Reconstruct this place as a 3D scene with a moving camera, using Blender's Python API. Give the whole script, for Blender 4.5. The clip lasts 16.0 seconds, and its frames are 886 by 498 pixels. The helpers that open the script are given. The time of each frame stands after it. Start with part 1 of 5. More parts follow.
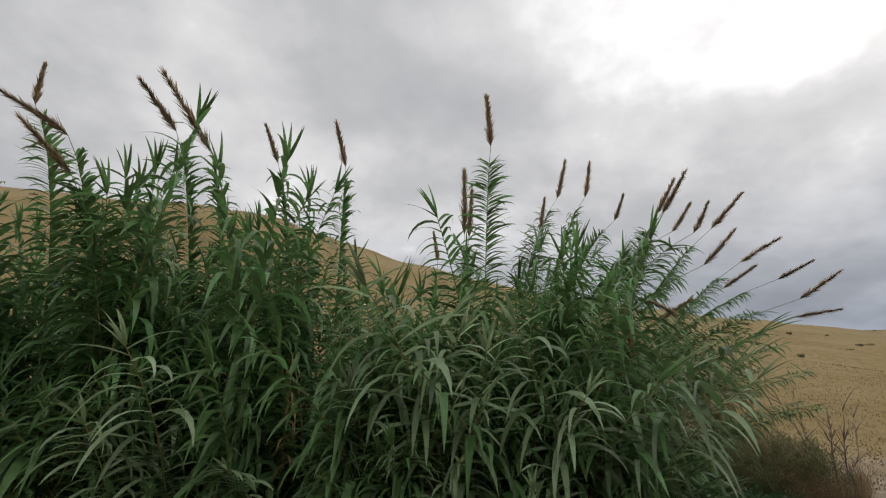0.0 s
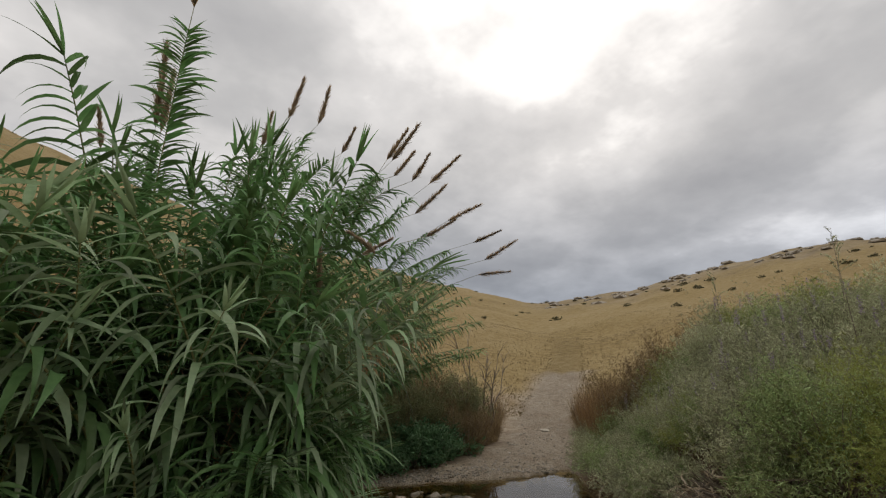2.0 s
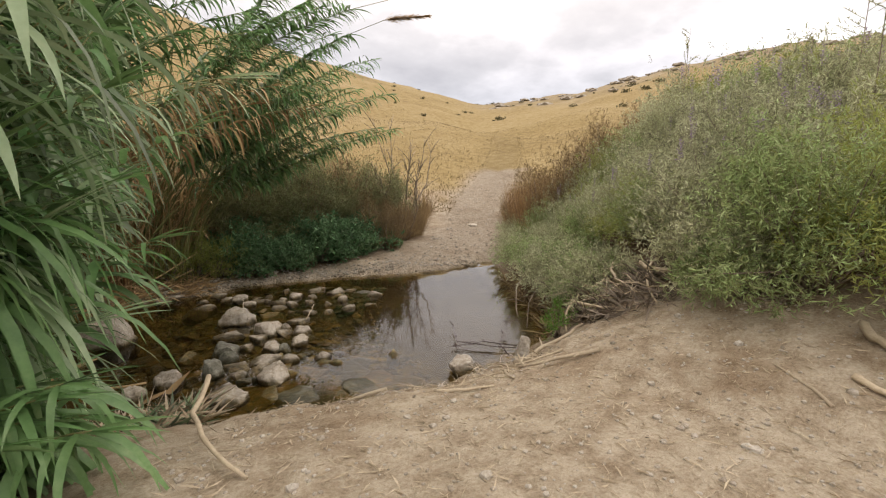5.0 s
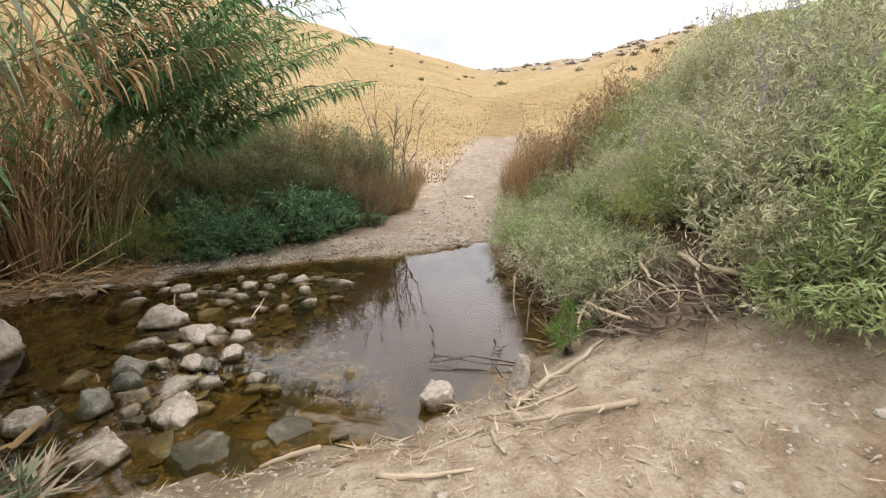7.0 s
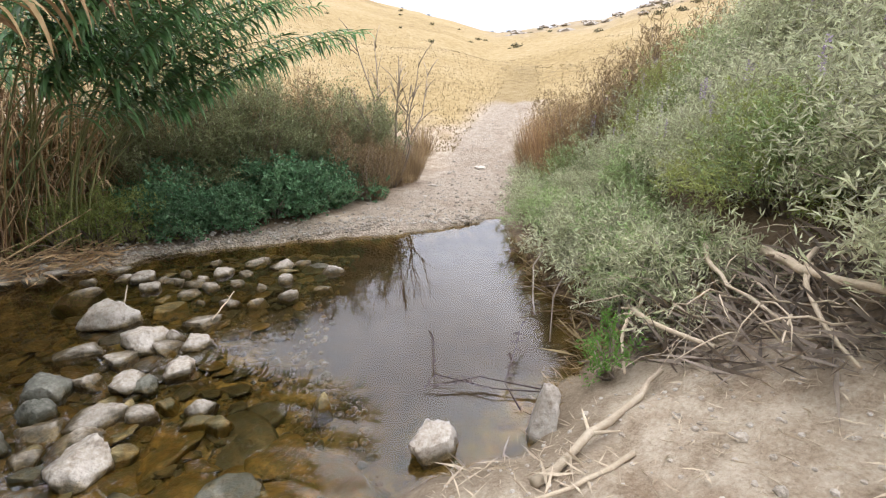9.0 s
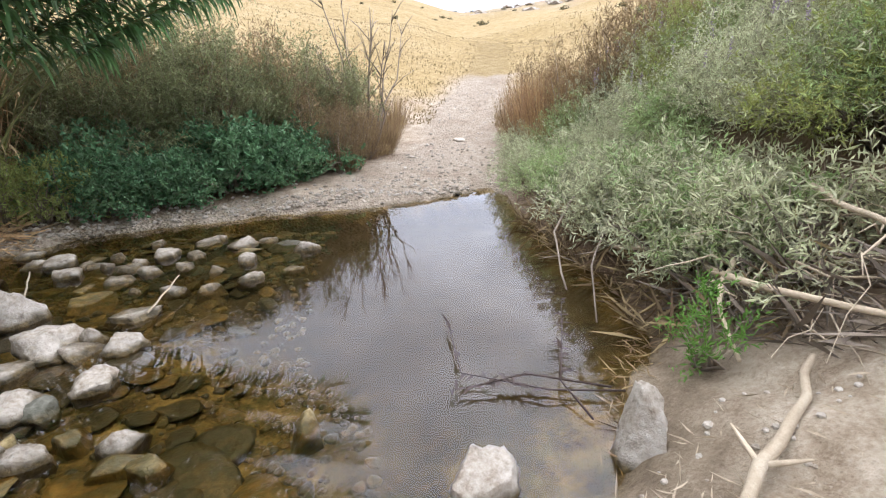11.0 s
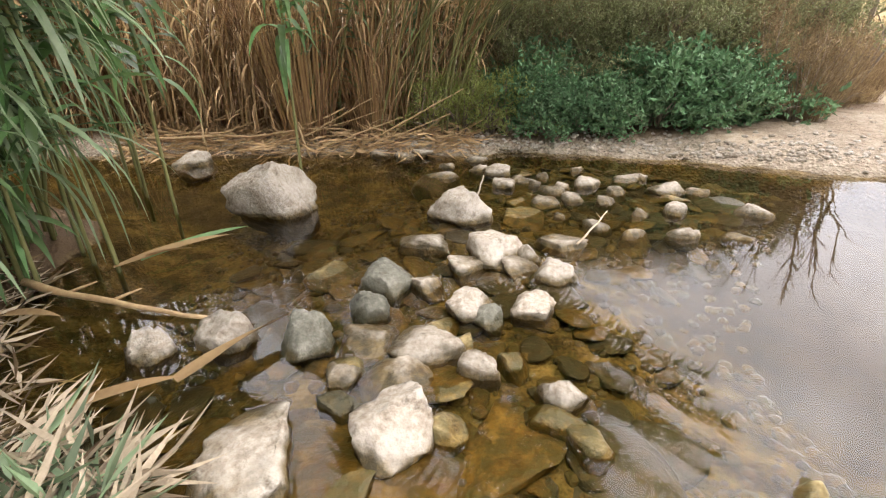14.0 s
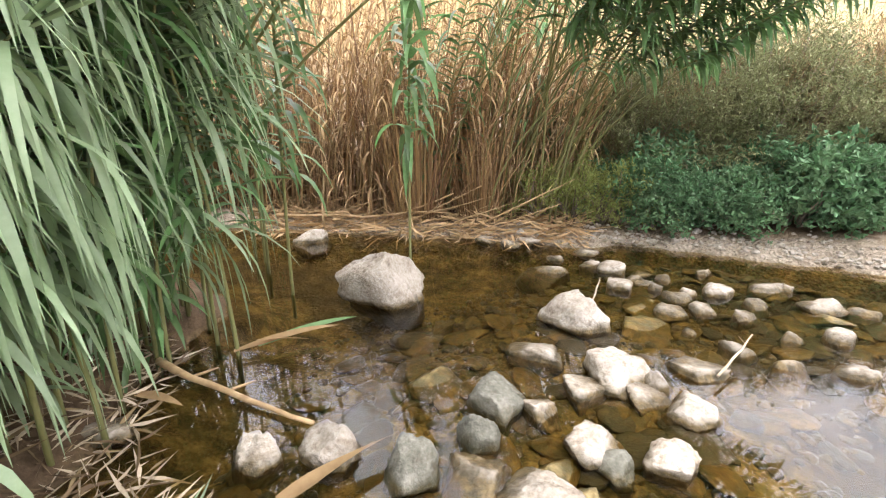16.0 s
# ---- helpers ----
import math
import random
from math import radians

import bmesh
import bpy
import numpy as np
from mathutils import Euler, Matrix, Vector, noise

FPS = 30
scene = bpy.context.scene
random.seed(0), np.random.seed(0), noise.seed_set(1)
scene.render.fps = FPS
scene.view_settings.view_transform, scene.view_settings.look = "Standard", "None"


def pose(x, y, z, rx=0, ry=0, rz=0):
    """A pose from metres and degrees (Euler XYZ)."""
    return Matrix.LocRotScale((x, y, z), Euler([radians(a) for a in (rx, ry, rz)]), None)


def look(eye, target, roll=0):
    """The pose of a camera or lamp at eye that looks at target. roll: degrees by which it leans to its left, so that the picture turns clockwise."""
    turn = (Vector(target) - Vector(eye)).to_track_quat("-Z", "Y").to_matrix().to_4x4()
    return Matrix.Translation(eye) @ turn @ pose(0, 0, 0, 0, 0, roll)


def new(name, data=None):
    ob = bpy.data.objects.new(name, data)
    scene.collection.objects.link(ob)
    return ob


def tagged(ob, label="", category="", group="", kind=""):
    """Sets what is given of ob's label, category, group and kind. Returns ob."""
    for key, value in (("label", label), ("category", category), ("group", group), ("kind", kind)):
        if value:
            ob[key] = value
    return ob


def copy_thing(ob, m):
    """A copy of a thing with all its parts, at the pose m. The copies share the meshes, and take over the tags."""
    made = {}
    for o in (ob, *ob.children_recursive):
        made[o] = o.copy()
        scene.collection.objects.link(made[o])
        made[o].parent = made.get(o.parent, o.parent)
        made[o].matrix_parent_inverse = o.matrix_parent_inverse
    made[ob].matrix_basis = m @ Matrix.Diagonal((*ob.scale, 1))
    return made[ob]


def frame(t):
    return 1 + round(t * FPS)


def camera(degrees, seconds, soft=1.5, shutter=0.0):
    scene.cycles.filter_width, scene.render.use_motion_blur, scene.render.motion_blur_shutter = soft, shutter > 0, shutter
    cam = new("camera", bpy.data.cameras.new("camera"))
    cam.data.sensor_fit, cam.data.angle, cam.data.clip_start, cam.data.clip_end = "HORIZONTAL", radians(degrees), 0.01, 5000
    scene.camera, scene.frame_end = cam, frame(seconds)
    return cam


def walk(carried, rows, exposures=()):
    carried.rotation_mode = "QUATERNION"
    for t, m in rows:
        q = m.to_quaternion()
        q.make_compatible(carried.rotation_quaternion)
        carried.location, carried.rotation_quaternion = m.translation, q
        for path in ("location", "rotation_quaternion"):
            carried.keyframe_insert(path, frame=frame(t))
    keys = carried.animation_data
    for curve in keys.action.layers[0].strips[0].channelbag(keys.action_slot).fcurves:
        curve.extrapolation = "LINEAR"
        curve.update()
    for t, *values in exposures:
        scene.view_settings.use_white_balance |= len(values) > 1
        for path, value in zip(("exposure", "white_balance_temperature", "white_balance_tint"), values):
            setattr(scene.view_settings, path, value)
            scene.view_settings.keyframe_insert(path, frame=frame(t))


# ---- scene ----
cam = camera(88.3, 16.0, soft=1.2)
METRES, EYE, TILT, LEAN, TURN = 8.0, 2.55, 21.0, 0.0, 0.0
ROWS = [
    (0.0, 0.0, 0.0, 0.0, 0.0, 0.0, -0.0),
    (0.5, 0.0228, 0.0125, -0.0106, -8.73, -0.78, -3.16),
    (1.0, 0.0461, 0.031, -0.0231, -15.8, -1.99, -5.67),
    (1.5, 0.0672, 0.0544, -0.0355, -23.05, -2.87, -8.3),
    (2.0, 0.0981, 0.0708, -0.0477, -30.57, -2.86, -10.69),
    (2.5, 0.1423, 0.0917, -0.0594, -35.56, -3.6, -12.18),
    (3.0, 0.1803, 0.1168, -0.0799, -37.79, -7.2, -12.91),
    (3.5, 0.2132, 0.1381, -0.0994, -37.53, -13.93, -12.99),
    (4.0, 0.2521, 0.1599, -0.1183, -37.43, -19.9, -13.06),
    (4.5, 0.2839, 0.1825, -0.1344, -37.27, -23.54, -13.01),
    (7.0, 0.4455, 0.3108, -0.1982, -36.92, -29.47, -13.04),
    (7.5, 0.4806, 0.3285, -0.2091, -36.85, -31.18, -12.97),
    (8.0, 0.4968, 0.3435, -0.2145, -36.57, -32.91, -12.87),
    (8.5, 0.51, 0.3633, -0.2266, -36.0, -33.36, -12.73),
    (9.0, 0.5305, 0.3934, -0.2405, -35.57, -33.56, -12.54),
    (11.5, 0.5651, 0.4902, -0.3514, -40.69, -35.21, -13.84),
    (12.0, 0.5612, 0.5068, -0.3655, -35.82, -39.63, -12.45),
    (12.5, 0.5469, 0.5236, -0.3735, -28.58, -43.11, -10.16),
    (13.0, 0.5352, 0.5391, -0.3822, -19.38, -45.05, -6.95),
    (13.5, 0.5262, 0.5521, -0.386, -7.99, -46.22, -2.72),
    (14.0, 0.5181, 0.5601, -0.3848, 1.95, -46.22, 1.14),
    (14.5, 0.5098, 0.5661, -0.3823, 7.26, -45.67, 3.15),
    (15.0, 0.5042, 0.5749, -0.3808, 10.22, -44.35, 4.24),
    (15.5, 0.4986, 0.5856, -0.3774, 12.08, -41.24, 4.88),
    (16.0, 0.4962, 0.5905, -0.3729, 13.04, -37.24, 5.33),
]
EXPOSURES = [(0.0, -0.1, 6600, 11), (2.5, -0.15, 6900, 12), (3.5, -0.1, 7100, 14), (4.0, 0.5, 7300, 15), (4.5, 0.82, 7300, 16), (7.0, 1.55, 6700, 16), (9.0, 1.82, 6100, 16), (11.5, 1.98, 5900, 16), (12.5, 2.15, 6050, 17), (14.0, 2.42, 6700, 17), (16.0, 2.85, 6400, 18)]
walk(cam, [(t, pose(0, 0, EYE, TILT, LEAN, TURN) @ pose(METRES * x, METRES * y, METRES * z, 90 + pitch, roll, yaw)) for t, x, y, z, yaw, pitch, roll in ROWS], EXPOSURES)

# ---- sky and sun ----
SUN_AZ, SUN_EL = radians(52.0), radians(40.0)
sun_dir = Vector((math.sin(SUN_AZ) * math.cos(SUN_EL), math.cos(SUN_AZ) * math.cos(SUN_EL), math.sin(SUN_EL)))


def link(nt, a, b):
    nt.links.new(a, b)


def node(nt, kind, **settings):
    n = nt.nodes.new(kind)
    for key, value in settings.items():
        if key in n.inputs:
            n.inputs[key].default_value = value
    return n


def math_node(nt, op, a, b=0.0, clamp=False):
    n = nt.nodes.new("ShaderNodeMath")
    n.operation, n.use_clamp = op, clamp
    for i, v in enumerate((a, b)):
        if isinstance(v, (int, float)):
            n.inputs[i].default_value = v
        else:
            link(nt, v, n.inputs[i])
    return n.outputs[0]


def vec_node(nt, op, a, b):
    n = nt.nodes.new("ShaderNodeVectorMath")
    n.operation = op
    for i, v in enumerate((a, b)):
        if isinstance(v, (tuple, list, Vector)):
            n.inputs[i].default_value = v
        else:
            link(nt, v, n.inputs[i])
    return n


def ramp_node(nt, fac, stops):
    n = nt.nodes.new("ShaderNodeValToRGB")
    els = n.color_ramp.elements
    while len(els) < len(stops):
        els.new(0.5)
    for el, (p, c) in zip(els, stops):
        el.position, el.color = p, (*c, 1)
    link(nt, fac, n.inputs[0])
    return n.outputs[0]


def mix_node(nt, fac, a, b, blend="MIX"):
    n = nt.nodes.new("ShaderNodeMix")
    n.data_type, n.blend_type = "RGBA", blend
    for i, v in ((0, fac), (6, a), (7, b)):
        if isinstance(v, (int, float)):
            n.inputs[i].default_value = v
        elif isinstance(v, tuple):
            n.inputs[i].default_value = (*v, 1)
        else:
            link(nt, v, n.inputs[i])
    return n.outputs[2]


world = bpy.data.worlds.new("overcast_sky")
scene.world = world
world.use_nodes = True
wt = world.node_tree
wt.nodes.clear()
sky = wt.nodes.new("ShaderNodeTexSky")
sky.sky_type, sky.sun_disc = "NISHITA", False
sky.sun_elevation, sky.sun_rotation = SUN_EL, SUN_AZ
coord = wt.nodes.new("ShaderNodeTexCoord")
sep = wt.nodes.new("ShaderNodeSeparateXYZ")
link(wt, coord.outputs["Generated"], sep.inputs[0])
zz = math_node(wt, "MAXIMUM", sep.outputs[2], 0.0)
flat = math_node(wt, "DIVIDE", 1.0, math_node(wt, "ADD", zz, 0.28))
scaled = wt.nodes.new("ShaderNodeVectorMath")
scaled.operation = "SCALE"
link(wt, coord.outputs["Generated"], scaled.inputs[0])
link(wt, flat, scaled.inputs[3])
big = node(wt, "ShaderNodeTexNoise", Scale=0.95, Detail=6.0, Roughness=0.5, Distortion=0.25)
shifted = vec_node(wt, "ADD", scaled.outputs[0], (0.4, 5.2, 0.0))
link(wt, shifted.outputs[0], big.inputs["Vector"])
fine = node(wt, "ShaderNodeTexNoise", Scale=3.2, Detail=5.0, Roughness=0.55)
link(wt, scaled.outputs[0], fine.inputs["Vector"])
sunward = vec_node(wt, "DOT_PRODUCT", coord.outputs["Generated"], tuple(sun_dir)).outputs["Value"]
glow = math_node(wt, "POWER", math_node(wt, "MAXIMUM", sunward, 0.0), 10.0)
cover = math_node(wt, "ADD", math_node(wt, "MULTIPLY", big.outputs[0], 0.68), math_node(wt, "MULTIPLY", fine.outputs[0], 0.32))
thin = math_node(wt, "ADD", cover, math_node(wt, "MULTIPLY", glow, 0.10))
clouds = ramp_node(wt, thin, [(0.36, (0.45, 0.46, 0.48)), (0.46, (0.57, 0.58, 0.595)), (0.56, (0.80, 0.805, 0.815)), (0.68, (1.5, 1.5, 1.49))])
low = ramp_node(wt, zz, [(0.12, (0.42, 0.47, 0.56)), (0.42, (1.0, 1.0, 1.0))])
clouds = mix_node(wt, 1.0, clouds, low, "MULTIPLY")
air = vec_node(wt, "SCALE", sky.outputs[0], (0, 0, 0))
air.inputs[3].default_value = 0.06
total = mix_node(wt, 0.93, air.outputs[0], clouds)
back = node(wt, "ShaderNodeBackground", Strength=1.06)
link(wt, total, back.inputs[0])
wo = wt.nodes.new("ShaderNodeOutputWorld")
link(wt, back.outputs[0], wo.inputs[0])

sun_data = bpy.data.lights.new("sun", "SUN")
sun_data.energy, sun_data.angle, sun_data.color = 0.5, radians(176), (1.0, 0.96, 0.9)
sun = new("sun", sun_data)
sun.matrix_world = look((0, 0, 60), Vector((0, 0, 60)) - sun_dir)


# ---- materials ----
def surf(name, stops, scale=3.0, rough=0.8, bump=0.3, bscale=40.0, island=0.0, objects=0.0, translucent=0.0, spec=0.3, detail=0.35, stretch=None, hue=0.0):
    """A matt natural surface: colour by noise at two scales, varied piece by piece, with fine relief."""
    m = bpy.data.materials.new(name)
    m.use_nodes = True
    nt = m.node_tree
    nt.nodes.clear()
    tc = nt.nodes.new("ShaderNodeTexCoord")
    geo = nt.nodes.new("ShaderNodeNewGeometry")
    where = tc.outputs["Object"]
    if stretch:
        mp = nt.nodes.new("ShaderNodeMapping")
        mp.inputs["Scale"].default_value = stretch
        link(nt, where, mp.inputs[0])
        where = mp.outputs[0]
    n1 = node(nt, "ShaderNodeTexNoise", Scale=scale, Detail=5.0, Roughness=0.6)
    n2 = node(nt, "ShaderNodeTexNoise", Scale=scale * 11, Detail=4.0, Roughness=0.65)
    link(nt, where, n1.inputs["Vector"])
    link(nt, where, n2.inputs["Vector"])
    f = math_node(nt, "ADD", math_node(nt, "MULTIPLY", n1.outputs[0], 1 - detail), math_node(nt, "MULTIPLY", n2.outputs[0], detail))
    col = ramp_node(nt, f, stops)
    info = nt.nodes.new("ShaderNodeObjectInfo")
    if island or objects or hue:
        hs = nt.nodes.new("ShaderNodeHueSaturation")
        v = math_node(nt, "ADD", 1 - island / 2 - objects / 2, math_node(nt, "MULTIPLY", geo.outputs["Random Per Island"], island))
        v = math_node(nt, "ADD", v, math_node(nt, "MULTIPLY", info.outputs["Random"], objects))
        link(nt, v, hs.inputs["Value"])
        if hue:
            link(nt, math_node(nt, "ADD", 0.5 - hue / 2, math_node(nt, "MULTIPLY", geo.outputs["Random Per Island"], hue)), hs.inputs["Hue"])
        link(nt, col, hs.inputs["Color"])
        col = hs.outputs[0]
    b = node(nt, "ShaderNodeBsdfPrincipled", Roughness=rough)
    b.inputs["Specular IOR Level"].default_value = spec
    link(nt, col, b.inputs["Base Color"])
    if bump:
        n3 = node(nt, "ShaderNodeTexNoise", Scale=bscale, Detail=6.0, Roughness=0.65)
        link(nt, where, n3.inputs["Vector"])
        bp = node(nt, "ShaderNodeBump", Strength=bump, Distance=0.02)
        link(nt, n3.outputs[0], bp.inputs["Height"])
        link(nt, bp.outputs[0], b.inputs["Normal"])
    out = nt.nodes.new("ShaderNodeOutputMaterial")
    shader = b.outputs[0]
    if translucent:
        tr = nt.nodes.new("ShaderNodeBsdfTranslucent")
        link(nt, col, tr.inputs[0])
        mx = node(nt, "ShaderNodeMixShader")
        mx.inputs[0].default_value = translucent
        link(nt, shader, mx.inputs[1])
        link(nt, tr.outputs[0], mx.inputs[2])
        shader = mx.outputs[0]
    link(nt, shader, out.inputs[0])
    return m


M = {}
M["reed_leaf"] = surf("reed_leaf", [(0.3, (0.08, 0.18, 0.06)), (0.55, (0.17, 0.30, 0.115)), (0.75, (0.32, 0.43, 0.22))], 2.0, 0.4, 0.0, island=0.95, objects=0.3, translucent=0.38, spec=0.45, hue=0.03)
M["pale_leaf"] = surf("pale_reed_leaf", [(0.3, (0.224, 0.325, 0.168)), (0.55, (0.358, 0.47, 0.28)), (0.75, (0.504, 0.582, 0.381))], 2.0, 0.42, 0.0, island=0.95, objects=0.6, translucent=0.4, spec=0.5, hue=0.03)
M["reed_stem"] = surf("reed_stem", [(0.3, (0.14, 0.17, 0.06)), (0.7, (0.28, 0.25, 0.11))], 3.0, 0.5, 0.1, objects=0.3)
M["plume"] = surf("reed_plume", [(0.3, (0.30, 0.22, 0.14)), (0.6, (0.46, 0.36, 0.25)), (0.8, (0.58, 0.48, 0.36))], 6.0, 0.9, 0.0, island=0.8, objects=0.4, translucent=0.6)
M["dry_leaf"] = surf("dry_leaf", [(0.3, (0.255, 0.153, 0.072)), (0.55, (0.41, 0.276, 0.14)), (0.75, (0.54, 0.405, 0.23))], 2.0, 0.75, 0.0, island=0.8, objects=0.3, translucent=0.2, hue=0.02)
M["dry_stem"] = surf("dry_stem", [(0.3, (0.30, 0.19, 0.09)), (0.7, (0.51, 0.37, 0.205))], 3.0, 0.7, 0.2, island=0.6, objects=0.4, stretch=(6, 6, 1))
M["bush_leaf"] = surf("bush_leaf", [(0.3, (0.19, 0.252, 0.095)), (0.5, (0.314, 0.381, 0.168)), (0.72, (0.47, 0.504, 0.28))], 1.6, 0.6, 0.0, island=0.95, objects=0.35, translucent=0.3, hue=0.05)
M["grey_leaf"] = surf("grey_leaf", [(0.3, (0.297, 0.315, 0.178)), (0.5, (0.463, 0.469, 0.297)), (0.72, (0.641, 0.617, 0.439))], 1.6, 0.7, 0.0, island=0.95, objects=0.3, translucent=0.4, hue=0.04)
M["yellow_leaf"] = surf("yellow_leaf", [(0.3, (0.20, 0.23, 0.06)), (0.5, (0.30, 0.33, 0.10)), (0.72, (0.42, 0.43, 0.17))], 1.6, 0.6, 0.0, island=0.7, objects=0.3, translucent=0.42, hue=0.04)
M["mint_leaf"] = surf("mint_leaf", [(0.3, (0.055, 0.12, 0.055)), (0.55, (0.125, 0.225, 0.105)), (0.75, (0.26, 0.37, 0.19))], 2.0, 0.6, 0.0, island=0.8, objects=0.3, translucent=0.2, hue=0.03)
M["olive_leaf"] = surf("olive_leaf", [(0.3, (0.12, 0.135, 0.062)), (0.5, (0.225, 0.235, 0.112)), (0.72, (0.40, 0.375, 0.2))], 1.6, 0.65, 0.0, island=0.8, objects=0.35, translucent=0.3, hue=0.05)
M["fresh_leaf"] = surf("fresh_leaf", [(0.3, (0.09, 0.20, 0.03)), (0.7, (0.20, 0.34, 0.07))], 4.0, 0.55, 0.0, island=0.5, translucent=0.3)
M["brown_blade"] = surf("brown_blade", [(0.3, (0.165, 0.11, 0.06)), (0.55, (0.30, 0.215, 0.115)), (0.75, (0.46, 0.36, 0.20))], 1.5, 0.85, 0.0, island=0.9, objects=0.35, translucent=0.2, hue=0.03)
M["gold_blade"] = surf("gold_blade", [(0.3, (0.19, 0.14, 0.065)), (0.7, (0.30, 0.23, 0.12))], 0.5, 0.85, 0.0, island=0.25, objects=0.2, translucent=0.3)
M["twig"] = surf("twig_bark", [(0.3, (0.16, 0.125, 0.095)), (0.7, (0.34, 0.28, 0.215))], 6.0, 0.85, 0.4, 90, island=0.6, objects=0.4)
M["dead_wood"] = surf("dead_wood", [(0.3, (0.33, 0.26, 0.18)), (0.55, (0.50, 0.41, 0.29)), (0.75, (0.62, 0.54, 0.41))], 4.0, 0.8, 0.5, 70, objects=0.4, stretch=(1, 1, 1))
M["dark_twig"] = surf("dark_twig", [(0.3, (0.035, 0.025, 0.02)), (0.7, (0.09, 0.06, 0.045))], 8.0, 0.7, 0.2)
M["flower"] = surf("flower_spike", [(0.3, (0.30, 0.22, 0.34)), (0.7, (0.48, 0.40, 0.50))], 8.0, 0.8, 0.0, island=0.5, translucent=0.3)
M["rust_stem"] = surf("rust_stem", [(0.3, (0.20, 0.115, 0.055)), (0.55, (0.36, 0.225, 0.11)), (0.75, (0.52, 0.36, 0.19))], 1.2, 0.8, 0.0, island=0.9, objects=0.2, translucent=0.2, hue=0.03)
M["scrub"] = surf("far_scrub", [(0.3, (0.07, 0.07, 0.035)), (0.7, (0.16, 0.14, 0.075))], 1.0, 0.9, 0.0, island=0.6)


def stone_material(name, stops, algae):
    m = surf(name, stops, 3.2, 0.78, 1.0, 26, objects=0.4, detail=0.42)
    nt = m.node_tree
    b = [n for n in nt.nodes if n.type == "BSDF_PRINCIPLED"][0]
    col = b.inputs["Base Color"].links[0].from_socket
    geo = nt.nodes.new("ShaderNodeNewGeometry")
    z = nt.nodes.new("ShaderNodeSeparateXYZ")
    link(nt, geo.outputs["Position"], z.inputs[0])
    wob = node(nt, "ShaderNodeTexNoise", Scale=9.0, Detail=4.0)
    link(nt, geo.outputs["Position"], wob.inputs["Vector"])
    line = math_node(nt, "ADD", z.outputs[2], math_node(nt, "MULTIPLY", math_node(nt, "SUBTRACT", wob.outputs[0], 0.5), 0.10))
    wet = nt.nodes.new("ShaderNodeMapRange")
    wet.inputs["From Min"].default_value, wet.inputs["From Max"].default_value = 0.062, 0.022
    link(nt, line, wet.inputs["Value"])
    # brown crusts and pits on the dry faces
    crust = node(nt, "ShaderNodeTexNoise", Scale=11.0, Detail=9.0, Roughness=0.72)
    link(nt, geo.outputs["Position"], crust.inputs["Vector"])
    col = mix_node(nt, ramp_node(nt, crust.outputs[0], [(0.30, (0.85, 0.85, 0.85)), (0.45, (0, 0, 0))]), col, (0.10, 0.075, 0.045))
    # algae and damp below the waterline
    soaked = mix_node(nt, 1.0, col, (0.43, 0.35, 0.2), "MULTIPLY")
    slime = node(nt, "ShaderNodeTexNoise", Scale=14.0, Detail=7.0, Roughness=0.7)
    link(nt, geo.outputs["Position"], slime.inputs["Vector"])
    soaked = mix_node(nt, ramp_node(nt, slime.outputs[0], [(0.40, (0.05, 0.05, 0.05)), (0.58, (0.9, 0.9, 0.9))]), soaked, algae)
    link(nt, mix_node(nt, wet.outputs[0], col, soaked), b.inputs["Base Color"])
    rr = math_node(nt, "SUBTRACT", 0.75, math_node(nt, "MULTIPLY", wet.outputs[0], 0.45))
    link(nt, rr, b.inputs["Roughness"])
    return m


M["stone"] = stone_material("limestone", [(0.33, (0.13, 0.098, 0.066)), (0.42, (0.31, 0.258, 0.195)), (0.51, (0.44, 0.39, 0.32)), (0.66, (0.57, 0.525, 0.455))], (0.06, 0.05, 0.028))
M["dark_stone"] = stone_material("mossy_stone", [(0.32, (0.06, 0.06, 0.045)), (0.5, (0.19, 0.185, 0.145)), (0.68, (0.38, 0.36, 0.30))], (0.05, 0.05, 0.03))
M["ochre_stone"] = stone_material("ochre_stone", [(0.34, (0.10, 0.075, 0.03)), (0.46, (0.33, 0.25, 0.11)), (0.62, (0.66, 0.55, 0.30))], (0.075, 0.066, 0.024))


